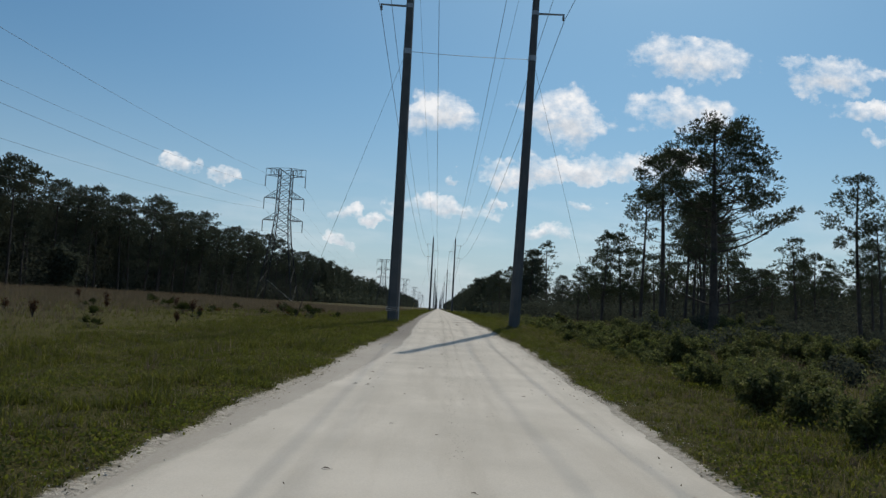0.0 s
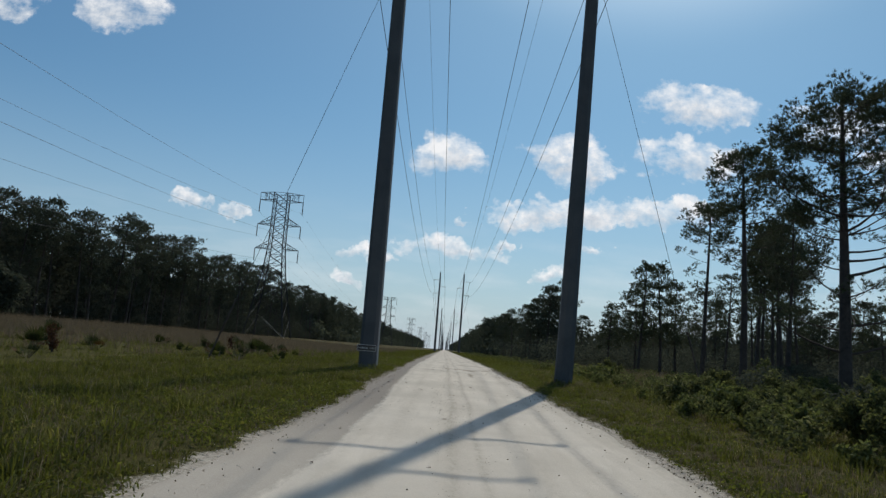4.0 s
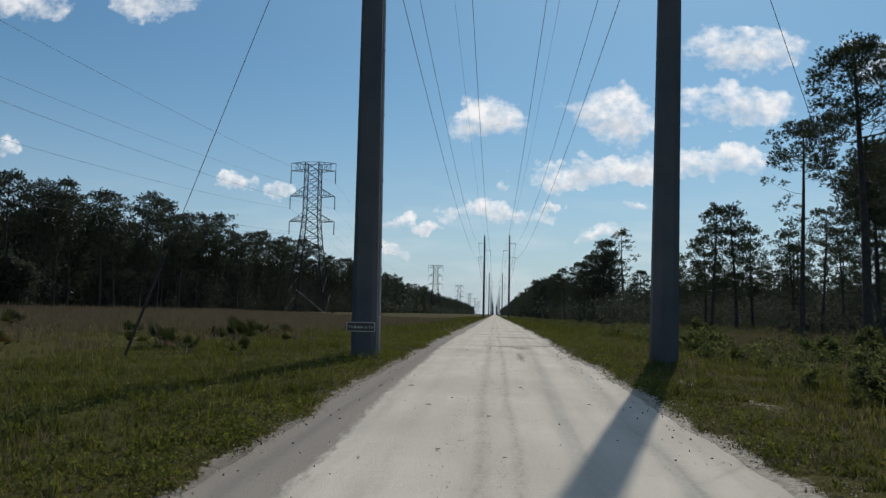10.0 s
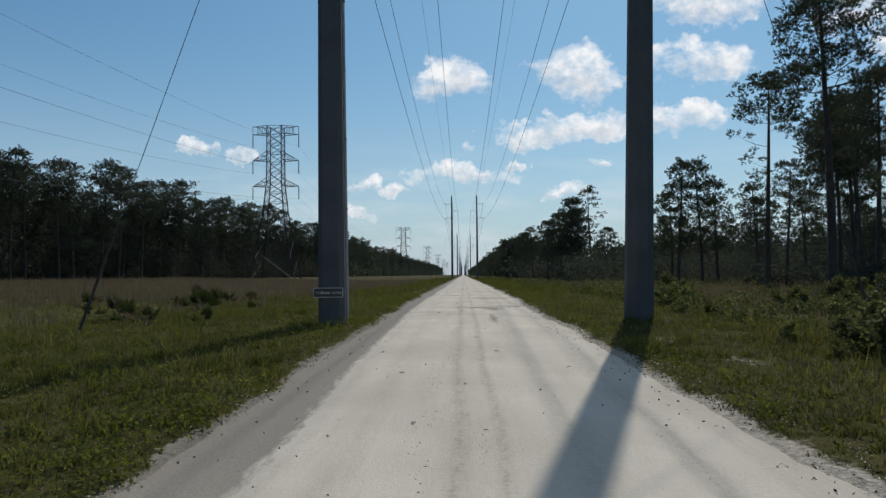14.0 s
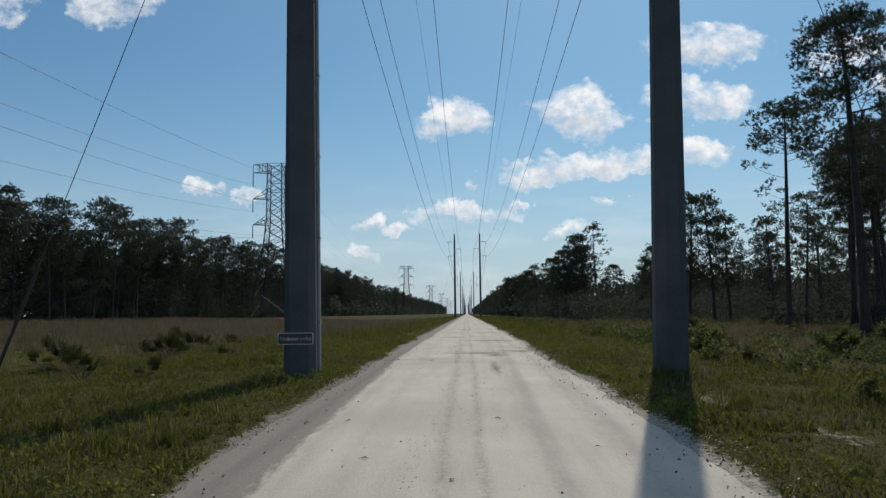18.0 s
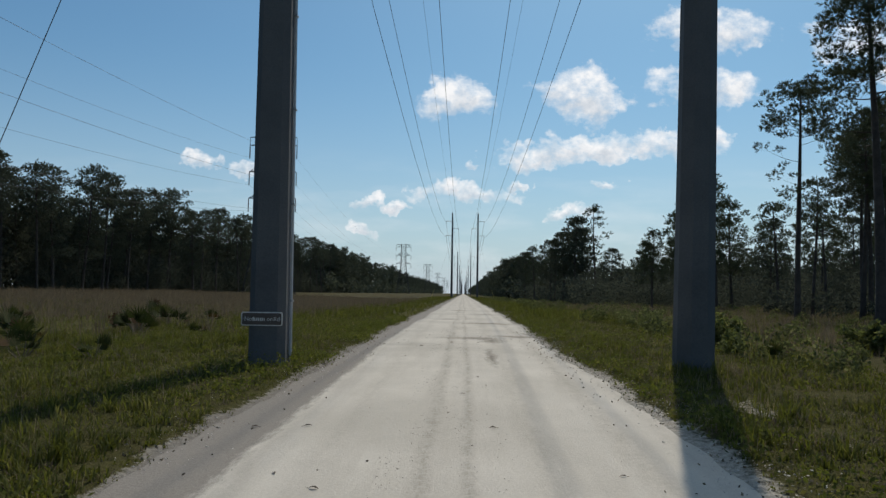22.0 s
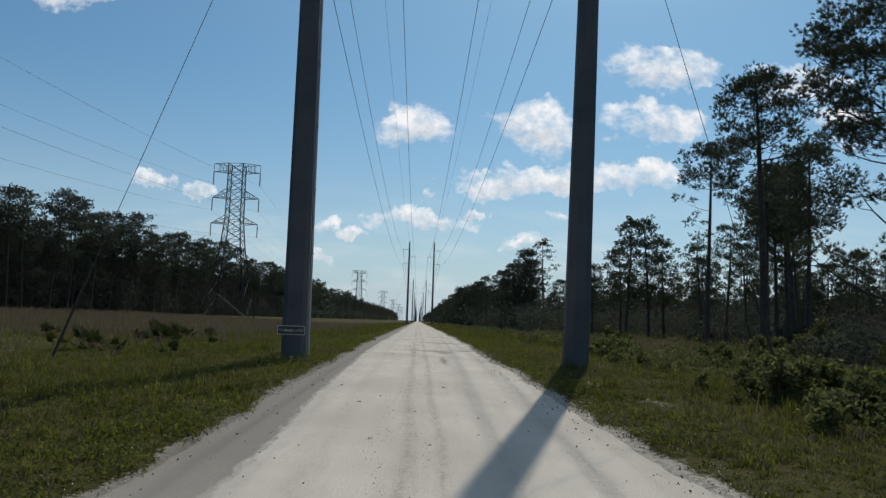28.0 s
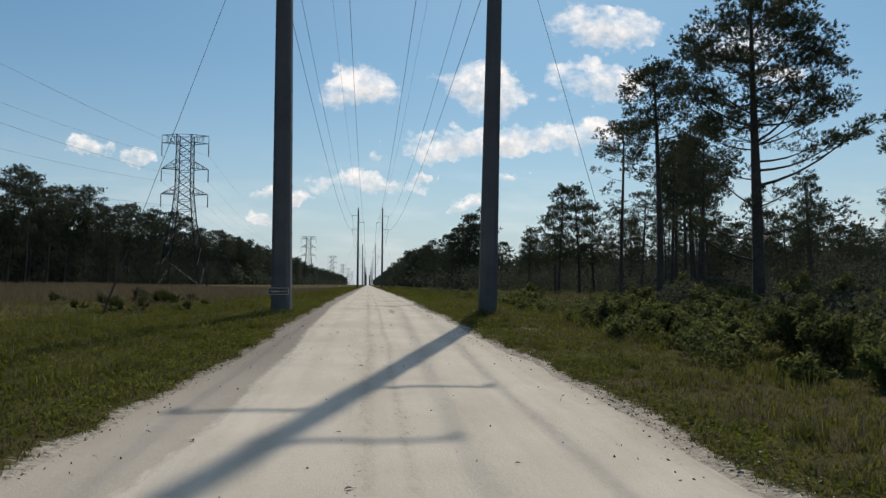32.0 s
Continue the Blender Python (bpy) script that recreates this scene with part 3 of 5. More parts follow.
xs = steps((-2600, -200, 400), (-200, -60, 20), (-60, -10, 2.5), (-10, -4.4, 0.7), (-4.4, -2.2, 0.1), (-2.2, 1.2, 0.85), (1.2, 4.8, 0.12), (4.8, 10.4, 0.8), (10.4, 60.4, 2.5), (60.4, 200.4, 20), (200.4, 2600.4, 400))
ys = steps((-400, -20, 38), (-20, 60, 0.2), (60, 120, 2), (120, 320, 10), (320, 4320, 400))
v_, f_ = sheet(xs, ys, ground_z)
ground_me = tri_mesh("ground", v_, f_, TURF)
mask = ground_me.attributes.new("sandy", "FLOAT", "POINT")
mask.data.foreach_set("value", sandy(v_[:, 0], v_[:, 1]).astype(np.float32))
tagged(new("ground", ground_me), "grassy field with green verge and dry brown grass", "ground", kind="structure")

rx = np.linspace(-4.6, 2.8, 75)
ry = steps((-30, 50, 0.25), (50, 150, 2.5), (150, 400, 10), (400, 2800, 100))


def sand_z(x, y):
    rut = np.zeros_like(x)
    for x0, w, d in ((-0.62, 0.12, 0.010), (-0.30, 0.10, 0.011), (0.30, 0.17, 0.006), (1.05, 0.18, 0.009), (-1.45, 0.2, 0.006)):
        rut -= d * np.exp(-((x - x0 - 0.12 * np.sin(y * 0.13)) / w) ** 2)
    return road_z(y) + rut + 0.005 * np.sin(5.1 * x + y) * np.sin(0.8 * y) + 0.03 * (1 - ((x + 0.9) / 3.2) ** 2) - 0.02


v_, f_ = sheet(rx, ry, sand_z)
road_me = tri_mesh("road", v_, f_, SAND)
road_me.polygons.foreach_set("use_smooth", [True] * len(road_me.polygons))
tagged(new("road", road_me), "white sand track with faint tyre ruts between grass verges", "road", kind="structure")


# power line on concrete poles
POLE_Y, POLE_X, SPAN = 39.6, 3.25, 172.0


def octagon(shape, profile, cut=0.19):
    """A tapered square shaft with broad chamfered corners: rows of (height, width)."""
    pts = []
    for z, w in profile:
        h, c = w / 2, w * cut
        pts += [(h - c, -h, z), (h, -h + c, z), (h, h - c, z), (h - c, h, z), (-h + c, h, z), (-h, h - c, z), (-h, -h + c, z), (-h + c, -h, z)]
    n = len(profile)
    faces = [(i * 8 + k, i * 8 + (k + 1) % 8, (i + 1) * 8 + (k + 1) % 8, (i + 1) * 8 + k) for i in range(n - 1) for k in range(8)]
    shape.add(pts, faces + [tuple(range(7, -1, -1)), tuple((n - 1) * 8 + k for k in range(8))])


def make_pole(side, rise):
    """side: -1 left, 1 right of the road; the two outer arms point away from it."""
    cut = 0.19 if side < 0 else 0.285
    pole = thing("power_pole", "grey chamfered concrete power pole with three arms beside the sand road", "power pole", "poles of the power line")
    s = Shape()
    octagon(s, [(-0.8, 0.575), (0.0, 0.565), (7.2, 0.485), (14.7, 0.395), (22.7 + rise, 0.31)], cut)
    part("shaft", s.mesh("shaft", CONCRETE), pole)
    if side < 0:
        strip = Shape().tube([(w / 2 + 0.016, 0.06, z) for z, w in ((0.06, 0.564), (7.2, 0.485), (14.7, 0.395), (20.0, 0.338))], [0.030] * 4, 6)
        cover = part("ground_wire_cover", strip.mesh("ground_wire_cover", COVER), pole, "pale grey plastic strip over the ground wire")
        for z in (0.9, 2.4, 3.9, 5.4, 6.9):
            clip = Shape().box((0.5 * (0.565 - 0.0111 * z) - 0.004, 0.005, z - 0.015), (0.5 * (0.565 - 0.0111 * z) + 0.052, 0.115, z + 0.015))
            part("strap", clip.mesh("strap", STEEL), cover)
    cap = Shape()
    octagon(cap, [(22.7 + rise, 0.33), (22.78 + rise, 0.33), (22.84 + rise, 0.2)], cut)
    part("cap", cap.mesh("cap", STEEL), pole)
    spike = Shape().tube([(0, 0, 22.8 + rise), (0, 0, 23.3 + rise)], [0.03, 0.02], 6)
    part("peak_spike", spike.mesh("peak_spike", STEEL), pole)
    for z, way in ((20.75, side), (18.95, -side), (17.15, side)):
        z += rise
        arm = Shape().tube([(0.1 * way, 0, z), (0.8 * way, 0, z + 0.02), (1.6 * way, 0, z + 0.05)], [0.065, 0.055, 0.045], 8)
        a = part("arm", arm.mesh("arm", STEEL), pole, "galvanised steel arm")
        band = Shape()
        octagon(band, [(z - 0.12, 0.385), (z + 0.12, 0.38)], cut)
        part("clamp_band", band.mesh("clamp_band", STEEL), a)
        ins = Shape()
        prof = [(0.0, 0.03)] + [(-0.05 - 0.045 * i, 0.075 if i % 2 else 0.045) for i in range(6)] + [(-0.33, 0.03)]
        ins.tube([(1.55 * way, 0, z + 0.03 + d) for d, r in prof], [r for d, r in prof], 8)
        part("insulator", ins.mesh("insulator", GLASSY), a, "short grey hanging insulator")
    band = Shape()
    octagon(band, [(14.45, 0.435), (14.75, 0.43)], cut)
    part("clamp_band", band.mesh("clamp_band", STEEL), pole)
    return pole


def wire_between(name, a, b, sag, radius, label, material=CABLE, n=28):
    pts = [(a[0] + (b[0] - a[0]) * i / n, a[1] + (b[1] - a[1]) * i / n, a[2] + (b[2] - a[2]) * i / n - 4 * sag * (i / n) * (1 - i / n)) for i in range(n + 1)]
    s = Shape().tube(pts, [radius] * (n + 1), 5)
    return tagged(new(name, s.mesh(name, material, True)), label, "cable", "cables of the power lines")


first = {}
NEAR_RISE, FAR_RISE = 0.0, -1.6
templates = {(-1, 0): make_pole(-1, 0.0), (1, 0): make_pole(1, 0.0), (-1, 1): make_pole(-1, -1.6), (1, 1): make_pole(1, -1.6)}
pole_at = []
for n in range(-1, 13):
    y = POLE_Y + SPAN * n
    far = 1 if n > 0 else 0
    for side in (-1, 1):
        x = -3.32 if side < 0 else 3.11
        tilt = (-0.3 if side < 0 else 1.2) if n == 0 else 0.0
        m = pose(x, y, 0.0 if n >= 0 else -0.6, 0, tilt, 0)
        if (side, far) not in first:
            first[(side, far)] = templates[(side, far)]
            first[(side, far)].matrix_world = m
        else:
            copy_thing(templates[(side, far)], m)
        pole_at.append((n, side, x + 20 * math.sin(radians(tilt)), y, far))

heights = {}
for n, side, x, y, far in pole_at:
    r = FAR_RISE if far else NEAR_RISE
    heights[(n, side)] = [(x + 1.55 * side, y, 20.45 + r), (x - 1.55 * side, y, 18.65 + r), (x + 1.55 * side, y, 16.85 + r), (x, y, 23.3 + r)]
for n in range(-1, 12):
    for side in (-1, 1):
        for k in range(4):
            rad = (0.016 if k < 3 else 0.009) if n < 1 else (0.03 if k < 3 else 0.015)
            wire_between("conductor" if k < 3 else "shield_wire", heights[(n, side)][k], heights[(n + 1, side)][k], 3.4 if k < 3 else 2.6, rad,
                         "thin grey conductor strung between concrete poles" if k < 3 else "very thin shield wire between pole tops", n=40 if n < 1 else 14)

# cross wire and guys of the pair that is passed
wire_between("span_wire", (-3.2, POLE_Y, 14.62), (3.25, POLE_Y, 14.55), 0.05, 0.014, "thin steel wire strung between the two poles", STEEL, 8)
for n in (0, 1, 2):
    py = POLE_Y + SPAN * n
    for side, ax, ay in ((-1, -8.3, -1.05), (1, 7.3, -1.35)):
        gx, gy_ = ax, py + ay
        g0 = Vector((gx, gy_, gz(gx, gy_) - 0.1))
        top = Vector((side * (POLE_X + 0.2), py, 14.6))
        guy = thing("guy_wire", "taut steel guy wire with a weathered guard at its foot", "guy wire", "guy wires of the poles")
        wire = Shape().tube([g0, top], [0.0075, 0.0075], 5)
        part("strand", wire.mesh("strand", CABLE), guy)
        dirn = (top - g0).normalized()
        sleeve = Shape().tube([g0 + dirn * 0.25, g0 + dirn * 2.3], [0.03, 0.03], 8)
        part("guard_sleeve", sleeve.mesh("guard_sleeve", GUARD if n else BARK), guy, "weathered dark guard sleeve")
        rod = Shape().tube([g0 - dirn * 0.3, g0 + dirn * 0.3], [0.018, 0.018], 6)
        part("anchor_rod", rod.mesh("anchor_rod", STEEL), guy)

# sign on the left pole
sign = thing("pole_sign", "dark brown road sign with pale border fixed to the pole", "sign", at=pose(-3.37, POLE_Y - 0.318, 0.63))


def rounded_plate(w, h, r, y0, y1):
    pts = []
    for cx, cz, a0 in ((w / 2 - r, h / 2 - r, 0), (-w / 2 + r, h / 2 - r, 90), (-w / 2 + r, -h / 2 + r, 180), (w / 2 - r, -h / 2 + r, 270)):
        for i in range(5):
            a = radians(a0 + 22.5 * i)
            pts.append((cx + r * math.cos(a), cz + r * math.sin(a)))
    n = len(pts)
    s = Shape()
    s.add([(x, y0, z) for x, z in pts] + [(x, y1, z) for x, z in pts],
          [tuple(range(n)), tuple(range(2 * n - 1, n - 1, -1))] + [(i, i + n, (i + 1) % n + n, (i + 1) % n) for i in range(n)])
    return s


part("border", rounded_plate(0.62, 0.205, 0.03, -0.006, 0.006).mesh("border", SIGNLIGHT), sign, "worn white border")
part("panel", rounded_plate(0.59, 0.175, 0.022, -0.011, -0.004).mesh("panel", SIGNDARK), sign, "dark brown panel")
for word, x0 in (("No", -0.262), ("on", 0.075), ("Rd", 0.175)):
    cu = bpy.data.curves.new("lettering", "FONT")
    cu.body, cu.size, cu.extrude = word, 0.088, 0.0015
    tmp = new("lettering", cu)
    me = bpy.data.meshes.new_from_object(tmp.evaluated_get(bpy.context.evaluated_depsgraph_get()))
    bpy.data.objects.remove(tmp)
    me.materials.clear()
    me.materials.append(SIGNLIGHT)
    ob = part("lettering", me, sign, "pale lettering")
    ob.matrix_basis = pose(x0, -0.013, -0.03, 90, 0, 0)
bars = Shape()
for i, w in enumerate((0.035, 0.024, 0.026, 0.026, 0.024, 0.022, 0.02)):
    bars.box((-0.140 + i * 0.0285, -0.013, -0.030), (-0.140 + i * 0.0285 + w * 0.72, -0.0108, 0.028 if i == 0 else 0.014))
part("lettering_bar", bars.mesh("lettering_bar", SIGNLIGHT), sign, "illegible pale lettering")
for x in (-0.28, 0.28):
    b_ = Shape().tube([(x, -0.016, 0), (x, -0.004, 0)], [0.007, 0.008], 8)
    part("bolt", b_.mesh("bolt", STEEL), sign)
for x, y0_, y1_ in ((-0.02, 0.0, 0.03), (0.22, 0.0, 0.03)):
    sp = Shape().box((x, y0_, -0.03), (x + 0.04, y1_, 0.03))
    part("bracket", sp.mesh("bracket", STEEL), sign)


# lattice line across the field
def make_tower():
    tw = thing("lattice_tower", "steel lattice transmission tower with three pairs of arms before the woods", "transmission tower", "towers of the lattice line")

    def half(z):
        return float(np.interp(z, (-0.3, 14.0, 20.0, 31.4), (4.3, 2.05, 1.5, 1.42)))

    corner = [(-1, -1), (1, -1), (1, 1), (-1, 1)]
    for cx, cy in corner:
        zs_ = (-0.5, 14.0, 20.0, 31.4)
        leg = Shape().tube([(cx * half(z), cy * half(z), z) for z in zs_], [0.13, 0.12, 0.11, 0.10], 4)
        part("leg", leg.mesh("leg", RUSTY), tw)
    levels = [0.0, 4.5, 8.5, 11.5, 14.0, 16.0, 18.0, 20.0, 22.0, 24.0, 26.0, 27.8, 29.6, 31.4]
    for side in range(4):
        (ax, ay), (bx, by) = corner[side], corner[(side + 1) % 4]
        for z0, z1 in zip(levels, levels[1:]):
            h0, h1 = half(z0), half(z1)
            ends = [((ax * h0, ay * h0, z0), (bx * h1, by * h1, z1), 0.05), ((bx * h0, by * h0, z0), (ax * h1, ay * h1, z1), 0.05)]
            if z1 > 12:
                ends.append(((ax * h1, ay * h1, z1), (bx * h1, by * h1, z1), 0.045))
            for p, q, r in ends:
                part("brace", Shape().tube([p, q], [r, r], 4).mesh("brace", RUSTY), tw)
    tips = []
    for z, zt in ((29.8, 31.4), (24.5, 26.3), (19.3, 20.9)):
        for way in (-1, 1):
            s = Shape()
            h = half(z)
            tip = (way * 4.65, 0, z)
            for cy in (-1, 1):
                s.tube([(way * h, cy * h, z), tip], [0.075, 0.06], 4)
                up = (way * 4.65, 0.0, zt) if zt > 31 else tip
                s.tube([(way * half(zt), cy * half(zt), zt), up], [0.065, 0.05], 4)
                for k in (0.33, 0.66):
                    p = [(way * h) + (tip[0] - way * h) * k, cy * h * (1 - k), z]
                    q0 = (way * half(zt), cy * half(zt), zt)
                    q = [q0[i] + (up[i] - q0[i]) * k for i in range(3)]
                    s.tube([p, q], [0.04, 0.04], 4)
                    p2 = [(way * h) + (tip[0] - way * h) * (k - 0.33), cy * h * (1 - k + 0.33), z]
                    s.tube([p2, q], [0.035, 0.035], 4)
            if zt > 31:
                s.tube([tip, (way * 4.65, 0, zt)], [0.05, 0.05], 4)
            a = part("arm", s.mesh("arm", RUSTY), tw)
            st_ = Shape()
            prof = [(0.0, 0.05)] + [(-0.15 - 0.1 * i, 0.13 if i % 2 else 0.07) for i in range(24)] + [(-2.7, 0.06)]
            st_.tube([(tip[0], 0, z + d) for d, r in prof], [r for d, r in prof], 6)
            part("insulator_string", st_.mesh("insulator_string", GLASSY), a, "long hanging insulator string")
            tips.append((tip[0], z - 2.7))
    for cx, cy in corner:
        ft = Shape().tube([(cx * 4.3, cy * 4.3, -0.6), (cx * 4.3, cy * 4.3, 0.25)], [0.4, 0.36], 8)
        part("footing", ft.mesh("footing", CONCRETE), tw)
    return tw, tips


tower, tips = make_tower()
TOWER_X, TOWER_Y, TOWER_SPAN = -38.1, 170.0, 316.0
tower_ys = [TOWER_Y + TOWER_SPAN * n for n in range(-1, 6)]
for i, y in enumerate(tower_ys):
    m = pose(TOWER_X, y, -0.2)
    if i == 0:
        tower.matrix_world = m
    else:
        copy_thing(tower, m)
for y0_, y1_ in zip(tower_ys, tower_ys[1:]):
    for tx, tz in tips:
        wire_between("conductor", (TOWER_X + tx, y0_, tz), (TOWER_X + tx, y1_, tz), 8.5, 0.015 if y0_ < 100 else 0.009,
                     "thin conductor strung between lattice towers", n=40 if y0_ < 100 else 14)
for k in (0, 1):
    a = Vector((TOWER_X - 1.4 + 0.9 * k, TOWER_Y - 5.0, 5.0 - 0.45 * k))
    b = Vector((TOWER_X + 5.2 + 0.3 * k, TOWER_Y - 5.5, -0.1))
    pole_ = Shape().tube([a, b], [0.022, 0.022], 6)
    tagged(new("guard_pole", pole_.mesh("guard_pole", PALE)), "pale slanting guard tube at the foot of the tower", "guy guard", "guards at the tower")


# plants
def needle_tris(rng, centres, ways, count, length, width):
    """Bundles of needles: thin triangles that fan out from each centre about its way."""
    t = len(centres)
    c = np.repeat(centres, count, 0)
    d = np.repeat(ways, count, 0) + rng.normal(0, 0.55, (t * count, 3))
    d /= np.linalg.norm(d, axis=1)[:, None]
    side = np.cross(d, rng.normal(0, 1, (t * count, 3)))
    side /= np.linalg.norm(side, axis=1)[:, None] + 1e-9
    ln = (length * rng.uniform(0.65, 1.2, t * count))[:, None]
    base = c - d * 0.15 * ln + rng.normal(0, 0.02, c.shape)
    v = np.stack([base - side * width / 2, base + side * width / 2, base + d * ln], 1).reshape(-1, 3)
    return v, np.arange(len(v)).reshape(-1, 3)


def needle_pads(rng, pads, tufts, needles, length, width):
    """Needles of a crown: each pad (place, outward way, radius) is a flattened cushion of tufts whose needles fan out and up."""
    n = len(pads)
    at = np.repeat(np.array([p[0] for p in pads]), tufts, 0)
    out = np.repeat(np.array([p[1] for p in pads]), tufts, 0)
    rad = np.repeat(np.array([p[2] for p in pads]), tufts)[:, None]
    o = rng.normal(0, 1, (n * tufts, 3))
    o /= np.linalg.norm(o, axis=1)[:, None]
    o[:, 2] = np.abs(o[:, 2]) * rng.choice((1.0, 1.0, 1.0, -0.6), n * tufts)
    c = at + o * rad * rng.uniform(0.3, 1.0, (n * tufts, 1)) ** 0.7 * np.array([1.0, 1.0, 0.74])
    way = o * 0.9 + out * 0.35 + np.array([0, 0, 0.30])
    return needle_tris(rng, c, way, needles, length, width)


def grow_pine(seed, height, profile, limbs, arms=(), radius=0.2, pad=0.62, per_limb=5, tufts=16, needles=10, length=0.22, width=0.026,
              label="", bend=0.2, split=False, material=None):
    """A pine: tapered trunk, limbs that leave it low and turn up at their ends, and cushions of needles on their outer twigs.
    profile: rows of (height, reach of the limbs there) over the crown; arms: single limbs (height, reach, direction in degrees, cushions)."""
    rng = np.random.RandomState(seed)
    tree = thing("pine_tree", label, "pine tree", "pines by the road")
    zs_ = [height * 0.97 * i / 11 for i in range(12)]
    ph = rng.uniform(0, 6.28, 2)
    axis = [Vector((bend * math.sin(z / height * 3 + ph[0]) - bend * math.sin(ph[0]), bend * math.sin(z / height * 2.4 + ph[1]) - bend * math.sin(ph[1]), z)) for z in zs_]
    trunk = Shape()
    rad = [radius * (1.22 if i == 0 else 1.0) * (1 - 0.86 * (z / height) ** 1.3) + 0.012 for i, z in enumerate(zs_)]
    trunk.tube([axis[0] - Vector((0, 0, 0.4))] + axis, [rad[0] * 1.1] + rad, 9)

    def at(z):
        k = min(max(z / (height * 0.97) * 11, 0), 10.999)
        i = int(k)
        return axis[i].lerp(axis[i + 1], k - i)

    hs, ws = [p[0] for p in profile], [p[1] for p in profile]
    plan = []
    for i in range(limbs):
        u = (i + rng.uniform(0.1, 0.9)) / limbs
        z = hs[0] + (hs[-1] - hs[0]) * u ** 0.85
        plan.append((z, float(np.interp(z, hs, ws)) * rng.uniform(0.72, 1.08), math.degrees(i * 2.39996 + rng.normal(0, 0.3)), per_limb))
    plan += list(arms)
    pads, woods = [], []
    for z, reach, deg, count in plan:
        out = Vector((math.cos(radians(deg)), math.sin(radians(deg)), 0))
        side = Vector((-out.y, out.x, 0))
        drop = reach * rng.uniform(0.28, 0.62)
        root = at(max(z - drop, 0.12 * height))
        end = at(min(z, height * 0.96)) + out * reach
        end.z = z
        sag = (end - root).length * rng.uniform(0.04, 0.11)
        turn = (end - root).length * rng.normal(0, 0.09)
        pts = [root.lerp(end, q) + Vector((0, 0, -sag)) * math.sin(math.pi * q) + side * turn * math.sin(math.pi * q) for q in (0, 0.2, 0.4, 0.6, 0.8, 1.0)]
        ln = (end - root).length
        r0 = min(max(0.012, 0.0115 * ln * radius / 0.2), radius * 0.36) * rng.uniform(0.7, 1.15)
        wood = Shape()
        wood.tube(pts, [r0, r0 * 0.85, r0 * 0.68, r0 * 0.5, r0 * 0.34, r0 * 0.12], 5, False)
        near = max(0.34, 1.0 - 1.9 / max(ln, 0.6))
        for j in range(max(1, count)):
            q = 0.985 if j == 0 else rng.uniform(near, 0.97)
            seg = min(int(q * 5), 4)
            b = pts[seg].lerp(pts[seg + 1], q * 5 - seg)
            size = pad * rng.uniform(0.62, 1.15)
            if j == 0:
                s = b + Vector((0, 0, 0.06))
            else:
                way = (j % 2) * 2 - 1
                s = b + side * way * rng.uniform(0.2, 1.0) * (0.35 + 0.36 * reach) + out * rng.uniform(-0.25, 0.5) + Vector((0, 0, rng.uniform(-0.05, 0.55)))
                wood.tube([b, b.lerp(s, 0.55) - Vector((0, 0, 0.05)), s], [r0 * 0.34, r0 * 0.24, r0 * 0.10], 3, False)
            pads.append((tuple(s), tuple(out), size))
        woods.append(wood)
    top = at(height)
    for j in range(3):
        pads.append((tuple(top + Vector((rng.normal(0, 0.25), rng.normal(0, 0.25), -0.12 * j))), (0, 0, 1), pad * 0.8))
    if split:
        for w in woods:
            part("limb", w.mesh("limb", BARK), tree)
    else:
        for w in woods:
            trunk.add(w.v, w.f)
    part("trunk", trunk.mesh("trunk", BARK, True), tree)
    v, f = needle_pads(rng, pads, tufts, needles, length, width)
    part("crown", tri_mesh("crown", v, f, material or NEEDLE), tree, "cushions of dark green needles")
    return tree


def stand(tree, x, y, turn=0.0, size=1.0, copy=True):
    m = pose(x, y, gz(x, y) - 0.05, 0, 0, turn) @ Matrix.Diagonal((size, size, size, 1))
    if copy:
        t = copy_thing(tree, m)
        t.scale = (size, size, size)
        return t
    tree.matrix_world = m
    return tree


# the pines that stand out beside the road
stand(grow_pine(11, 14.2, ((9.0, 3.5), (10.4, 3.6), (11.8, 3.4), (13.0, 2.7), (13.9, 1.5)), 27,
                ((9.6, 3.9, 8, 9), (8.5, 5.1, -6, 12), (8.2, 4.6, 16, 9), (7.6, 3.6, -14, 7), (8.8, 3.0, 70, 7), (8.6, 2.6, 130, 6), (8.4, 2.4, 182, 6), (9.0, 2.6, 215, 6), (8.8, 3.0, -60, 6),
                 (7.2, 2.4, 100, 5), (6.2, 2.6, 200, 4), (5.4, 2.3, 35, 4), (4.4, 4.7, 4, 8), (4.2, 3.9, 176, 7), (4.6, 3.6, -28, 6), (4.9, 3.4, 64, 6), (4.5, 3.2, 140, 5), (5.6, 2.8, -80, 5)),
                0.27, 0.50, 15, 19, 15, 0.18, 0.020, "broad old pine with a domed crown and long low limbs", 0.10, True), 16.6, 47.5, 0, 1, False)
stand(grow_pine(12, 14.7, ((10.0, 2.5), (11.2, 2.7), (12.6, 2.3), (13.7, 1.7), (14.4, 0.9)), 17,
                ((11.3, 3.4, 4, 8), (10.4, 3.0, -12, 7), (9.2, 2.6, 20, 5), (9.0, 2.3, 178, 6), (8.0, 2.0, 160, 4), (7.6, 2.2, 10, 4), (8.4, 2.2, 90, 4)),
                0.215, 0.50, 12, 18, 15, 0.18, 0.020, "tall slender pine with a rounded crown above a bare trunk", 0.12, True), 16.8, 59.0, 0, 1, False)
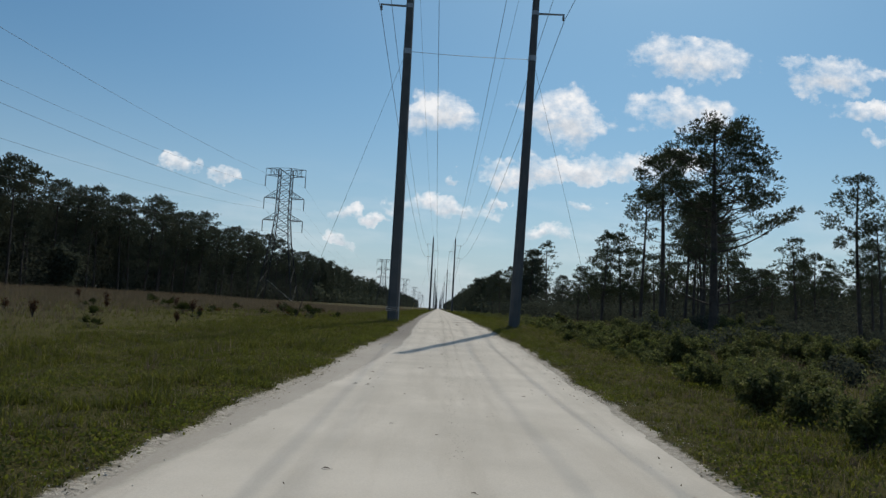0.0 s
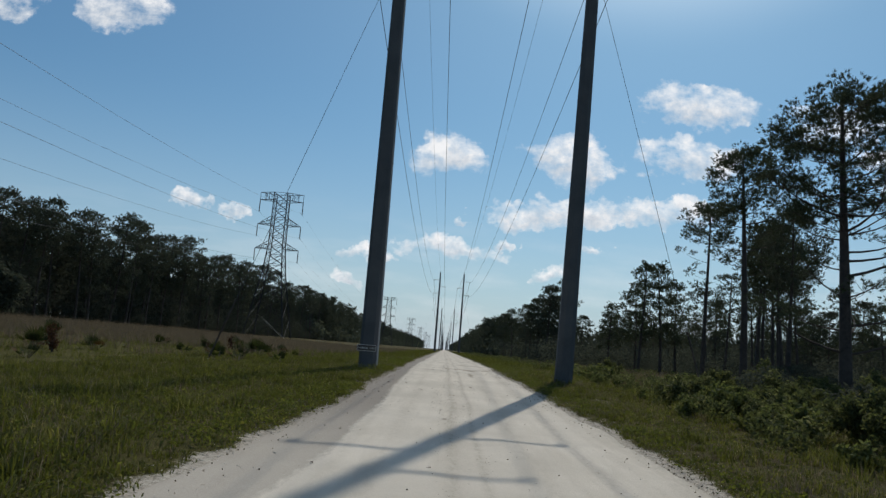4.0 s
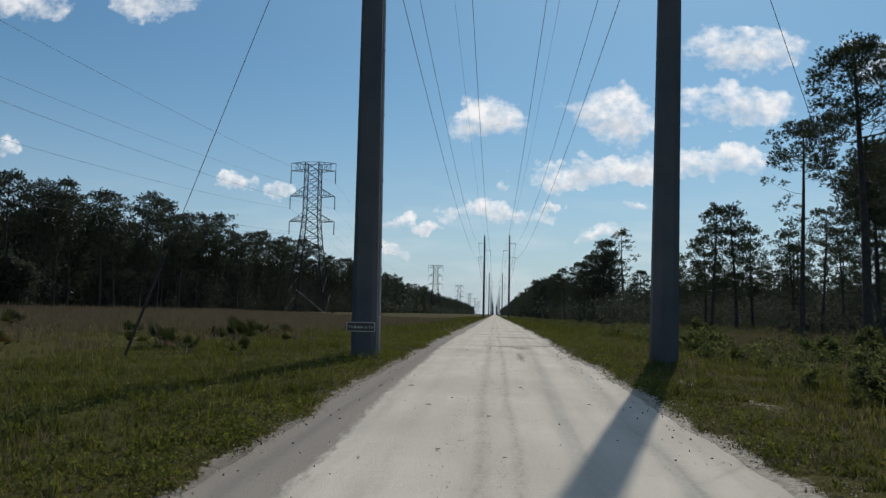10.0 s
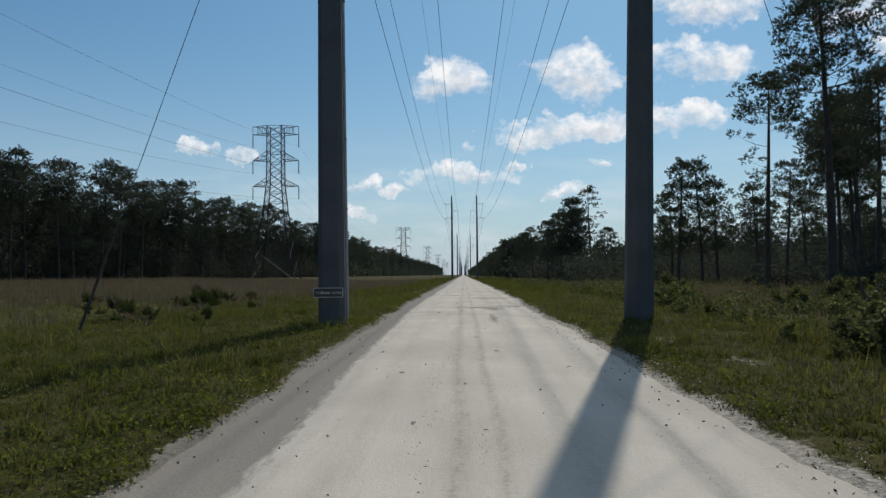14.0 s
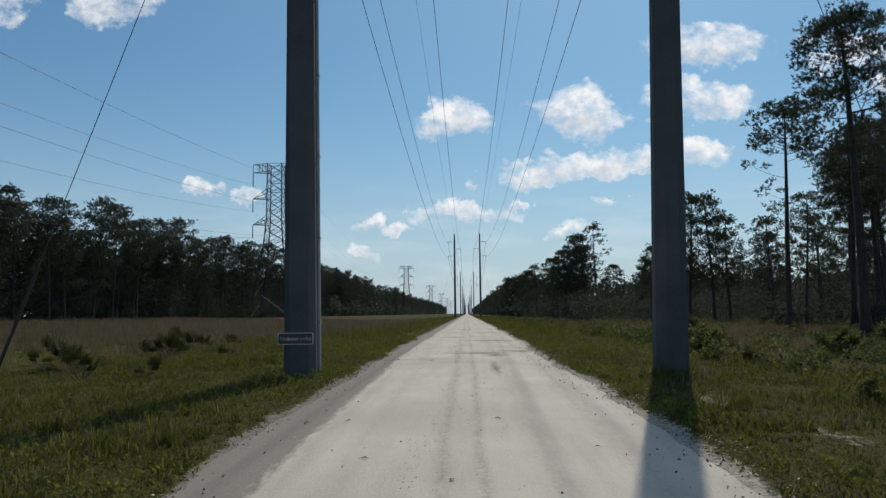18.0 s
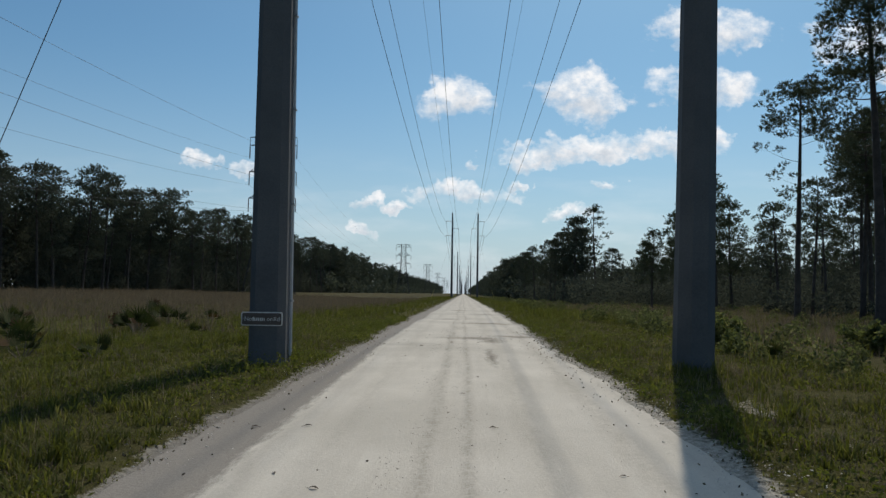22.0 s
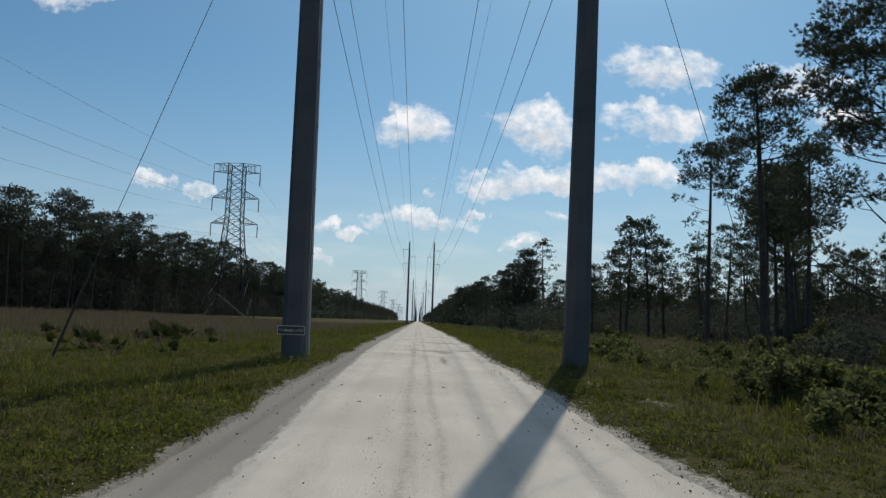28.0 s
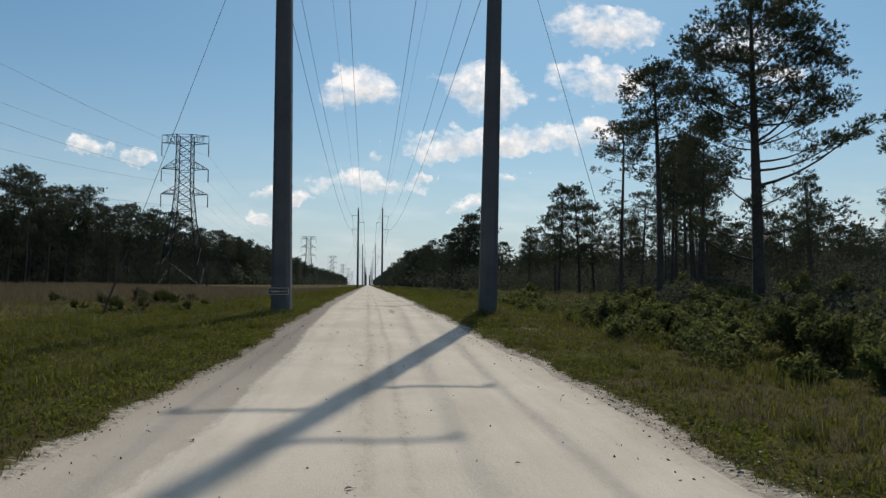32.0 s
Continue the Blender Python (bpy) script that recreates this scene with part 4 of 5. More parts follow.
stand(grow_pine(13, 13.2, ((10.4, 1.8), (11.4, 2.0), (12.3, 1.7), (13.0, 0.9)), 16,
                ((9.6, 2.1, 178, 3), (8.0, 1.3, 185, 4), (7.0, 1.2, 200, 3), (7.6, 0.9, 10, 2), (6.2, 1.0, 170, 2)),
                0.155, 0.44, 7, 15, 14, 0.18, 0.021, "slim pine with a small open crown on a bare trunk", 0.12, True), 17.9, 69.0, 0, 1, False)
bushy = grow_pine(14, 13.0, ((7.3, 1.9), (8.8, 2.5), (10.4, 2.5), (11.8, 1.8), (12.7, 0.6)), 21, (), 0.16, 0.66, 7, 17, 10, 0.23, 0.032,
                  "dense dark pine in a clump beside taller trees", 0.15, material=NEEDLE_DULL)
stand(bushy, 25.3, 73.0, 0, 1.0, False)
slim = grow_pine(15, 11.4, ((6.6, 1.6), (8.2, 1.9), (9.8, 1.5), (11.0, 0.6)), 15, ((5.2, 1.6, 40, 3), (5.6, 1.3, 220, 3)), 0.13, 0.46, 6, 14, 10, 0.20, 0.028,
                 "thin pine with a high sparse crown", 0.25)
stand(slim, 22.7, 77.5, 0, 0.82, False)
branchy = grow_pine(19, 10.5, ((5.0, 2.2), (7.0, 2.3), (9.0, 1.6), (10.2, 0.6)), 20, (), 0.13, 0.48, 5, 14, 9, 0.22, 0.036,
                    "open pine with many upswept bare limbs", 0.2)
stand(branchy, 33.5, 98.0, 0, 1.0, False)
for tree, x, y, turn, size in ((bushy, 27.6, 79.5, 100, 1.02), (bushy, 22.0, 64.5, 220, 0.94), (slim, 23.0, 72.0, 300, 1.12), (slim, 25.5, 76.5, 75, 1.10), (slim, 23.9, 69.5, 190, 1.08), (slim, 30.0, 82.0, 40, 1.05), (slim, 33.5, 87.0, 160, 1.0),
                               (branchy, 38.0, 108.0, 250, 1.0), (slim, 28.4, 51.5, 120, 1.06), (branchy, 28.9, 50.0, 30, 0.82), (branchy, 24.5, 87.0, 60, 0.85),
                               (bushy, 35.5, 62.0, 30, 0.66), (slim, 31.0, 66.0, 210, 0.8), (branchy, 41.0, 82.0, 100, 0.9)):
    stand(tree, x, y, turn, size)
open_pine = grow_pine(16, 12.8, ((3.6, 2.6), (6.0, 2.7), (8.8, 2.4), (11.0, 1.6), (12.4, 0.5)), 24, (), 0.16, 0.60, 6, 15, 8, 0.25, 0.050,
                      "ragged pine with an open irregular crown at the wood's edge", 0.3)
stand(open_pine, 23.0, 97.0, 0, 0.97, False)
for x, y, turn, size in ((20.1, 95.0, 130, 0.95), (26.0, 101.0, 250, 0.86), (22.0, 104.0, 40, 0.80), (18.2, 101.0, 200, 0.62)):
    stand(open_pine, x, y, turn, size)
lone = grow_pine(17, 14.7, ((11.6, 1.7), (12.8, 1.7), (14.0, 0.9), (14.6, 0.3)), 9, ((10.4, 2.4, 4, 4), (10.9, 2.0, 172, 3), (8.6, 1.1, 15, 2)), 0.15, 0.60, 3, 12, 7, 0.30, 0.07,
                 "lone tall pine with a flat tufted top", 0.2)
stand(lone, 19.4, 138.5, 0, 1.0, False)
wide = grow_pine(18, 12.8, ((4.2, 2.4), (7.0, 2.9), (9.6, 2.6), (11.6, 1.7), (12.6, 0.5)), 24, (), 0.18, 0.95, 5, 16, 7, 0.34, 0.088,
                 "full round-crowned pine in the row along the road", 0.2, material=NEEDLE_DULL)
stand(wide, 16.2, 138.0, 0, 1.0, False)
for tree, x, y, turn, size in ((wide, 17.6, 141.5, 60, 0.90), (wide, 14.9, 140.5, 160, 0.84), (wide, 14.0, 150.0, 90, 0.80), (open_pine, 12.6, 163.0, 20, 0.80), (wide, 18.5, 152.0, 200, 0.92), (wide, 24.2, 150.0, 300, 0.70),
                               (open_pine, 24.0, 128.0, 190, 0.70), (open_pine, 29.0, 133.0, 80, 0.74), (wide, 30.5, 150.0, 120, 0.74), (lone, 13.6, 141.0, 90, 0.66),
                               (wide, 13.2, 190.0, 10, 0.82), (wide, 15.0, 204.0, 130, 0.85), (open_pine, 14.0, 222.0, 200, 0.9), (wide, 13.0, 246.0, 260, 0.9), (wide, 17.5, 176.0, 40, 0.8)):
    stand(tree, x, y, turn, size)

# thin woods behind, on the right
rng = np.random.RandomState(5)
mids = [open_pine, wide, branchy, slim]
for i in range(190):
    y = rng.uniform(85, 235)
    x = rng.uniform(36, 46 + 0.62 * y)
    if i % 4 == 0:
        x, y = rng.uniform(46, 95), rng.uniform(44, 95)
    stand(mids[rng.randint(4)], x, y, rng.uniform(0, 360), rng.uniform(0.70, 0.95) * (0.80 if y < 95 else 1.0))

# the closed pine wood along the far side of the field
edge = [grow_pine(30 + i, 16.6, prof, n, (), 0.17, pd, 5, 15, 6, 0.30, 0.115, "pine with dark rounded cushions in the wood's edge", 0.3, False, NEEDLE_DULL)
        for i, (prof, n, pd) in enumerate(((((9.4, 1.8), (11.6, 2.9), (13.6, 3.0), (15.2, 2.1), (16.2, 0.7)), 20, 0.95),
                                           (((12.4, 2.0), (13.4, 3.0), (14.8, 2.7), (15.8, 1.6), (16.3, 0.6)), 16, 0.92),
                                           (((4.5, 1.8), (8.0, 2.5), (11.6, 2.9), (14.2, 2.7), (15.6, 1.6), (16.2, 0.6)), 24, 1.0),
                                           (((6.5, 1.2), (10.5, 1.4), (12.6, 2.7), (14.2, 3.0), (15.6, 1.9), (16.3, 0.7)), 22, 0.95)))]
placed = [False] * 4
for row, (x0, gap) in enumerate(((-50.0, 4.9), (-54.5, 5.2))):
    y = 6.0 + row * 2
    while y < 330:
        k = rng.randint(4)
        x = x0 + rng.uniform(-1.6, 1.6)
        size = rng.uniform(0.82, 1.07) * (0.90 if row else 1.0) * float(np.interp(y, (60, 110, 170), (0.90, 0.93, 1.02)))
        stand(edge[k], x, y, rng.uniform(0, 360), size, placed[k])
        placed[k] = True
        y += gap * rng.uniform(0.6, 1.3) * (1.0 if y < 160 else 1.4)


def far_wood(name, seed, count, place, hgt, label, clumps=26, size=1.25):
    """Far trees in one mesh: tapering trunks and crowns of rounded leaf cushions."""
    rs = np.random.RandomState(seed)
    vs, fs, off = [], [], 0
    for i in range(count):
        x, y = place(rs)
        h = hgt * rs.uniform(0.78, 1.08)
        z0 = gz(x, y)
        low = rs.uniform(0.10, 0.45)
        u = rs.uniform(0, 1, clumps)
        az = rs.uniform(0, 6.283, clumps)
        reach = np.interp(u, (0, 0.35, 0.75, 1.0), (1.5, 2.6, 2.1, 0.3)) * rs.uniform(0.4, 1.0, clumps)
        zz = z0 + h * low + (h * (1 - low) - 0.4) * u
        pads = [((x + r * math.cos(a), y + r * math.sin(a), z), (math.cos(a), math.sin(a), 0.2), size * q) for r, a, z, q in zip(reach, az, zz, rs.uniform(0.6, 1.1, clumps))]
        v, f = needle_pads(rs, pads, 8, 3, 0.85, 0.30)
        vs.append(v)
        fs.append(f + off)
        off += len(v)
        a = np.array([(-0.14, 0, z0 - 0.3), (0.14, 0, z0 - 0.3), (0, 0, z0 + h * 0.9), (0, -0.14, z0 - 0.3), (0, 0.14, z0 - 0.3), (0, 0, z0 + h * 0.9)]) + np.array([x, y, 0])
        vs.append(a)
        fs.append(np.array([(0, 1, 2), (3, 4, 5)]) + off)
        off += 6
    return tagged(new(name, tri_mesh(name, np.concatenate(vs), np.concatenate(fs), NEEDLE_DULL)), label, "woods", kind="stuff")


far_wood("far_woods", 1, 460, lambda r: (-49 - abs(r.normal(0, 7)), 310 + 1500 * r.uniform() ** 1.6), 18.4, "distant dark pine woods along the far side of the field")
far_wood("far_woods", 2, 420, lambda r: (12.5 + abs(r.normal(0, 9)), 235 + 1550 * r.uniform() ** 1.6), 12.0, "distant woods closing in along the road")
far_wood("far_woods", 3, 420, lambda r: (r.uniform(40, 330), r.uniform(190, 300)), 10.5, "distant dark woods behind the scattered pines")
far_wood("far_woods", 4, 420, lambda r: (-58 - 9 * r.uniform(), 5 + 320 * r.uniform()), 12.2, "deep dark wood behind the edge trees")
far_wood("far_woods", 7, 200, lambda r: (r.uniform(75, 130), r.uniform(10, 190)), 9.0, "dark woods behind the scattered pines")


def leaf_quads(rng, centres, size, stretch=1.8):
    """Loose leaves: small folded quads of any turn."""
    n = len(centres)
    a = rng.normal(0, 1, (n, 3))
    a[:, 2] = np.abs(a[:, 2]) * 0.8 + 0.1
    a /= np.linalg.norm(a, axis=1)[:, None]
    b = np.cross(a, rng.normal(0, 1, (n, 3)))
    b /= np.linalg.norm(b, axis=1)[:, None] + 1e-9
    s = size * rng.uniform(0.6, 1.3, (n, 1))
    v = np.stack([centres - a * s * stretch / 2, centres + b * s / 2, centres + a * s * stretch / 2, centres - b * s / 2], 1).reshape(-1, 3)
    return v, np.arange(len(v)).reshape(-1, 4)


def understory(name, seed, count, place, hgt, material, size, per, label):
    rs = np.random.RandomState(seed)
    cs = []
    for i in range(count):
        x, y = place(rs)
        h = hgt * rs.uniform(0.5, 1.15)
        c = rs.normal(0, 1, (per, 3))
        c /= np.linalg.norm(c, axis=1)[:, None]
        c *= rs.uniform(0.3, 1.0, (per, 1)) ** 0.4
        cs.append(np.array([x, y, gz(x, y) + h * 0.45]) + c * np.array([h * 0.62, h * 0.62, h * 0.52]))
    c = np.concatenate(cs)
    v, f = leaf_quads(rs, c, size)
    return tagged(new(name, tri_mesh(name, v, f, material)), label, "undergrowth", kind="stuff")


understory("undergrowth", 3, 420, lambda r: (-50.2 - 7 * r.uniform(), 4 + 330 * r.uniform()), 7.6, NEEDLE_DEEP, 0.17, 330, "dense dark undergrowth at the foot of the wood")
understory("far_brush", 10, 520, lambda r: (-49.5 - 8 * r.uniform(), 290 + 1500 * r.uniform() ** 1.5), 8.5, NEEDLE_DULL, 0.75, 60, "distant dark brush under the far woods")
understory("far_brush", 11, 420, lambda r: (13.5 + 12 * r.uniform(), 200 + 1500 * r.uniform() ** 1.5), 6.5, NEEDLE_DULL, 0.6, 60, "distant brush under the woods along the road")
understory("deep_brush", 12, 560, lambda r: (-59.0 - 15 * r.uniform(), -8 + 330 * r.uniform()), 11.5, NEEDLE_DEEP, 0.40, 170, "deep dark brush inside the wood")
understory("deep_brush", 13, 420, lambda r: (r.uniform(34, 300), r.uniform(185, 270)), 9.0, NEEDLE_DEEP, 0.5, 110, "deep dark brush behind the scattered pines")
understory("undergrowth", 9, 170, lambda r: (-49.2 - 3 * r.uniform(), 2 + 330 * r.uniform()), 2.6, NEEDLE_DEEP, 0.13, 260, "dark brush closing the foot of the wood")
understory("undergrowth", 4, 520, lambda r: (r.uniform(30, 150), r.uniform(78, 225)), 6.0, NEEDLE_DEEP, 0.16, 290, "dark scrub under the scattered pines")
understory("undergrowth", 5, 260, lambda r: (13.5 + abs(r.normal(0, 6)), 112 + 200 * r.uniform()), 4.6, NEEDLE_DEEP, 0.18, 190, "scrub at the foot of the roadside pines")
understory("undergrowth", 14, 260, lambda r: (r.uniform(38, 115), r.uniform(48, 150)), 5.0, NEEDLE_DEEP, 0.13, 400, "dark brush behind the roadside pines")
understory("undergrowth", 15, 120, lambda r: (r.uniform(20, 44), r.uniform(98, 150)), 4.6, NEEDLE_DEEP, 0.12, 450, "dark brush between the pines")
understory("undergrowth", 16, 70, lambda r: (r.uniform(21, 36), r.uniform(56, 84)), 1.9, NEEDLE_DEEP, 0.12, 260, "shady brush under the near pines")
understory("undergrowth", 17, 90, lambda r: (r.uniform(9, 24), r.uniform(14, 46)), 1.25, NEEDLE_DEEP, 0.08, 330, "dark brush in front of the pines")
understory("low_scrub", 6, 240, lambda r: (r.uniform(7, 34), r.uniform(46, 130)), 0.55, SHRUBLEAF, 0.06, 150, "low green scrub between road and pines")
understory("low_scrub", 18, 170, lambda r: (r.uniform(4.6, 13), r.uniform(8, 44)), 0.62, SHRUBLEAF, 0.045, 240, "low weedy scrub between verge and pines")
understory("low_scrub", 8, 120, lambda r: (r.uniform(4.2, 9), 48 + 150 * r.uniform() ** 1.3), 0.7, SHRUBLEAF, 0.06, 170, "low scrub along the verge")


def make_shrub(seed, height, spread, leaves, size, material, label):
    rs = np.random.RandomState(seed)
    sh = thing("shrub", label, "shrub", "shrubs beside the road")
    cs = []
    stems = 11
    for i in range(stems):
        az = rs.uniform(0, 6.28)
        lean = rs.uniform(0.1, 1.0)
        tip = Vector((math.cos(az) * spread * lean, math.sin(az) * spread * lean, height * rs.uniform(0.6, 1.15) * (1 - 0.4 * lean * lean)))
        mid = tip * 0.5 + Vector((0, 0, height * 0.12))
        part("stem", Shape().tube([(0, 0, -0.1), mid, tip], [0.02, 0.014, 0.006], 4, False).mesh("stem", BARK), sh)
        n = leaves // stems
        q = rs.uniform(0.15, 1.08, n)[:, None] ** 0.7
        line = np.array(mid) * 2 * np.minimum(q, 0.5) + (np.array(tip) - np.array(mid)) * 2 * np.maximum(q - 0.5, 0)
        cs.append(line + rs.normal(0, 0.085 * height + 0.03, (n, 3)) * np.array([1, 1, 0.9]) * (1.25 - 0.6 * q))
    c = np.concatenate(cs)
    c[:, 2] = np.maximum(c[:, 2], 0.03)
    v, f = leaf_quads(rs, c, size, 2.5)
    part("foliage", tri_mesh("foliage", v, f, material), sh, "small glossy green leaves")
    return sh


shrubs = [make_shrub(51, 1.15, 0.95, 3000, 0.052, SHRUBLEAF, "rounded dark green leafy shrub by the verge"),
          make_shrub(52, 0.85, 0.8, 2300, 0.052, BRIGHTLEAF, "bright green leafy shrub with sunlight put into its leaf colour"),
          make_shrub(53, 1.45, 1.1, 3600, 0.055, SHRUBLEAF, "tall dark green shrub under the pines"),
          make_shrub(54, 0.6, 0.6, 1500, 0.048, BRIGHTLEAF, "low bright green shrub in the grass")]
spots = [(0, 5.2, 34.2, 0.85), (1, 5.9, 33.0, 0.9), (1, 6.6, 35.0, 0.95), (2, 7.4, 33.6, 0.75), (0, 6.4, 31.2, 0.8), (3, 4.6, 32.0, 0.8), (1, 5.9, 29.4, 0.8),
         (0, 6.6, 27.4, 0.85), (2, 6.8, 28.6, 0.7), (1, 6.3, 25.6, 0.8), (3, 5.2, 26.0, 0.7), (1, 5.4, 45.5, 0.95), (3, 4.9, 43.0, 0.8), (1, 6.4, 49.5, 0.7), (1, 8.8, 45.1, 0.9), (0, 9.9, 44.6, 0.9),
         (2, 16.0, 44.0, 0.9), (2, 17.6, 46.0, 1.0), (2, 19.2, 45.4, 1.0), (3, 5.0, 36.8, 0.55)]
pick = np.random.RandomState(44)
for _ in range(185):
    y = 8 + 54 * pick.uniform()
    front = float(np.interp(y, (8, 16, 26, 32, 38, 45, 52), (4.0, 4.3, 5.0, 5.5, 6.4, 7.2, 7.4)))
    deep = pick.uniform() ** 1.5
    if (y > 42 and pick.uniform() < 0.92) or patchy(front + 9.0 * deep + 3.0, y, 2.6) < 0.44:
        continue
    # the sunlit belt mostly gets the brighter leaf colour, in place of stronger light
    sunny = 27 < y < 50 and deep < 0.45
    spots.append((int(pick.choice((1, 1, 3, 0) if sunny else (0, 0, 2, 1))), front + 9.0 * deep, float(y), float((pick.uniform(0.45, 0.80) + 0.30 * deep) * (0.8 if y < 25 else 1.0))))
done = [False] * 4
for k, x, y, size in spots:
    stand(shrubs[k], x, y, (x * 77 + y * 31) % 360, size, done[k])
    done[k] = True


oak = make_shrub(57, 5.4, 2.3, 5200, 0.20, NEEDLE_DULL, "lighter green broadleaf bush at the foot of the pine wood")
stand(oak, -48.4, 93.0, 0, 0.95, False)


def make_palmetto(seed, fronds, size, label, material):
    rs = np.random.RandomState(seed)
    pm = thing("palmetto", label, "palmetto", "palmettos in the field")
    for i in range(fronds):
        az, el = rs.uniform(0, 6.28), rs.uniform(0.45, 1.4)
        d = Vector((math.cos(az) * math.cos(el), math.sin(az) * math.cos(el), math.sin(el)))
        ln = size * rs.uniform(0.6, 1.0)
        hub = d * ln * 0.55
        part("stalk", Shape().tube([(0, 0, -0.05), hub], [0.014, 0.01], 4, False).mesh("stalk", LITTER), pm)
        side = d.cross(Vector((0, 0, 1))).normalized()
        up = side.cross(d)
        fan = Shape()
        for j in range(11):
            a = radians(-75 + 150 * j / 10)
            tipd = d * math.cos(a) + side * math.sin(a) + up * 0.12
            w = tipd.cross(up).normalized() * 0.024 * size
            tip = hub + tipd.normalized() * ln * 0.5 * (1 - 0.25 * abs(a) / 1.4) + Vector((0, 0, -0.04 * size))
            mid = hub.lerp(tip, 0.5)
            fan.add([hub, mid - w, tip, mid + w], [(0, 1, 2, 3)])
        part("frond", fan.mesh("frond", DRYFROND if i % 6 == 5 else material), pm)
    return pm


palms = [make_palmetto(61, 13, 1.1, "spiky palmetto clump with fan fronds in the grass", PALMLEAF), make_palmetto(62, 9, 0.8, "small palmetto with stiff fan fronds", PALMLEAF)]
done = [False] * 2
for k, x, y, size in ((0, -9.8, 43.8, 1.0), (1, -9.0, 42.0, 0.9), (0, -8.9, 47.5, 1.0), (0, -9.6, 49.0, 0.9), (1, -7.9, 40.8, 0.9), (1, -13.5, 42.0, 1.0), (0, -14.5, 40.0, 0.9),
                      (1, -11.5, 45.5, 0.9), (1, -12.5, 36.0, 0.8), (0, -18.0, 47.0, 1.0), (1, -15.0, 52.0, 1.0), (1, -20.0, 41.0, 1.0), (0, -12.4, 57.0, 1.0), (1, -16.0, 33.0, 0.9),
                      (1, -7.2, 47.0, 0.6), (0, -13.0, 26.5, 0.7), (1, -17.0, 24.0, 0.9), (1, -9.5, 55.0, 0.9), (0, -22.0, 55.0, 1.0), (1, 5.6, 42.6, 0.7), (1, -6.4, 40.3, 0.75), (0, -9.9, 52.3, 1.0), (1, -10.6, 50.0, 0.9)):
    stand(palms[k], x, y, (x * 57 + y * 91) % 360, size, done[k])
    done[k] = True


# dead weeds in the field
def make_dead_weed(seed, height):
    rs = np.random.RandomState(seed)
    wd = thing("dead_weed", "clump of dark brown dead weed stalks in the field", "weed", "dead weeds in the field")
    heads = []
    for i in range(9):
        az, ln = rs.uniform(0, 6.28), rs.uniform(0.05, 0.35)
        h = height * rs.uniform(0.6, 1.0)
        tip = Vector((math.cos(az) * ln * h, math.sin(az) * ln * h, h))
        s = Shape().tube([(0, 0, -0.05), tip * 0.5 + Vector((0, 0, 0.05)), tip], [0.012, 0.009, 0.005], 4, False)
        part("stalk", s.mesh("stalk", BARK), wd)
        q = rs.uniform(0.45, 1.05, 22)[:, None]
        c = np.array(tip) * q + rs.normal(0, 0.05, (22, 3))
        v, f = leaf_quads(rs, c, 0.05)
        heads.append((v, f + 88 * i))
    part("foliage", tri_mesh("foliage", np.concatenate([h[0] for h in heads]), np.concatenate([h[1] for h in heads]), DEADWEED), wd, "dry brown seed heads")
    return wd


weeds = [make_dead_weed(81, 0.75), make_dead_weed(82, 0.55)]
done = [False] * 2
for k, x, y, size in ((0, -14.0, 40.0, 1.1), (1, -13.2, 38.6, 1.0), (0, -16.5, 44.5, 1.0), (1, -19.0, 41.0, 1.0), (0, -22.0, 47.5, 1.0), (1, -12.0, 32.0, 0.9), (0, -17.0, 30.0, 1.0),
                      (1, -20.5, 34.0, 1.0), (0, -26.0, 52.0, 1.1), (1, -11.0, 50.5, 1.0), (0, -25.0, 38.0, 1.0), (1, -15.0, 24.0, 1.0), (0, -13.8, 60.0, 1.1), (1, -30.0, 60.0, 1.1)):
    stand(weeds[k], x, y, (x * 37 + y * 19) % 360, size, done[k])
    done[k] = True


# grass
def blades(rs, x, y, count, height, width, lean, bent=True):
    """Tufts of bent blades at the places x, y."""
    n = len(x) * count
    px, py = np.repeat(x, count) + rs.normal(0, 0.035, n), np.repeat(y, count) + rs.normal(0, 0.035, n)
    pz = ground_z(px, py) - 0.015
    h = np.repeat(np.broadcast_to(height, x.shape), count) * rs.uniform(0.45, 1.15, n)
    az = rs.uniform(0, 6.283, n)
    ln = h * np.abs(rs.normal(0, lean, n))
    dx, dy = np.cos(az) * ln, np.sin(az) * ln
    wx, wy = -np.sin(az) * width / 2, np.cos(az) * width / 2
    p = np.stack([px, py, pz], 1)
    a, b = p + np.stack([wx, wy, 0 * wx], 1), p - np.stack([wx, wy, 0 * wx], 1)
    tip = p + np.stack([dx, dy, h * 0.92], 1)
    if not bent:
        v = np.stack([a, b, tip], 1).reshape(-1, 3)
        return v, np.arange(len(v)).reshape(-1, 3)
    mid = p + np.stack([dx * 0.35, dy * 0.35, h * 0.6], 1)
    ma, mb = mid + np.stack([wx, wy, 0 * wx], 1) * 0.8, mid - np.stack([wx, wy, 0 * wx], 1) * 0.8
    v = np.stack([a, b, mb, ma, tip], 1).reshape(-1, 3)
    i = np.arange(n) * 5
    return v, np.concatenate([np.stack([i, i + 1, i + 2], 1), np.stack([i, i + 2, i + 3], 1), np.stack([i + 3, i + 2, i + 4], 1)])


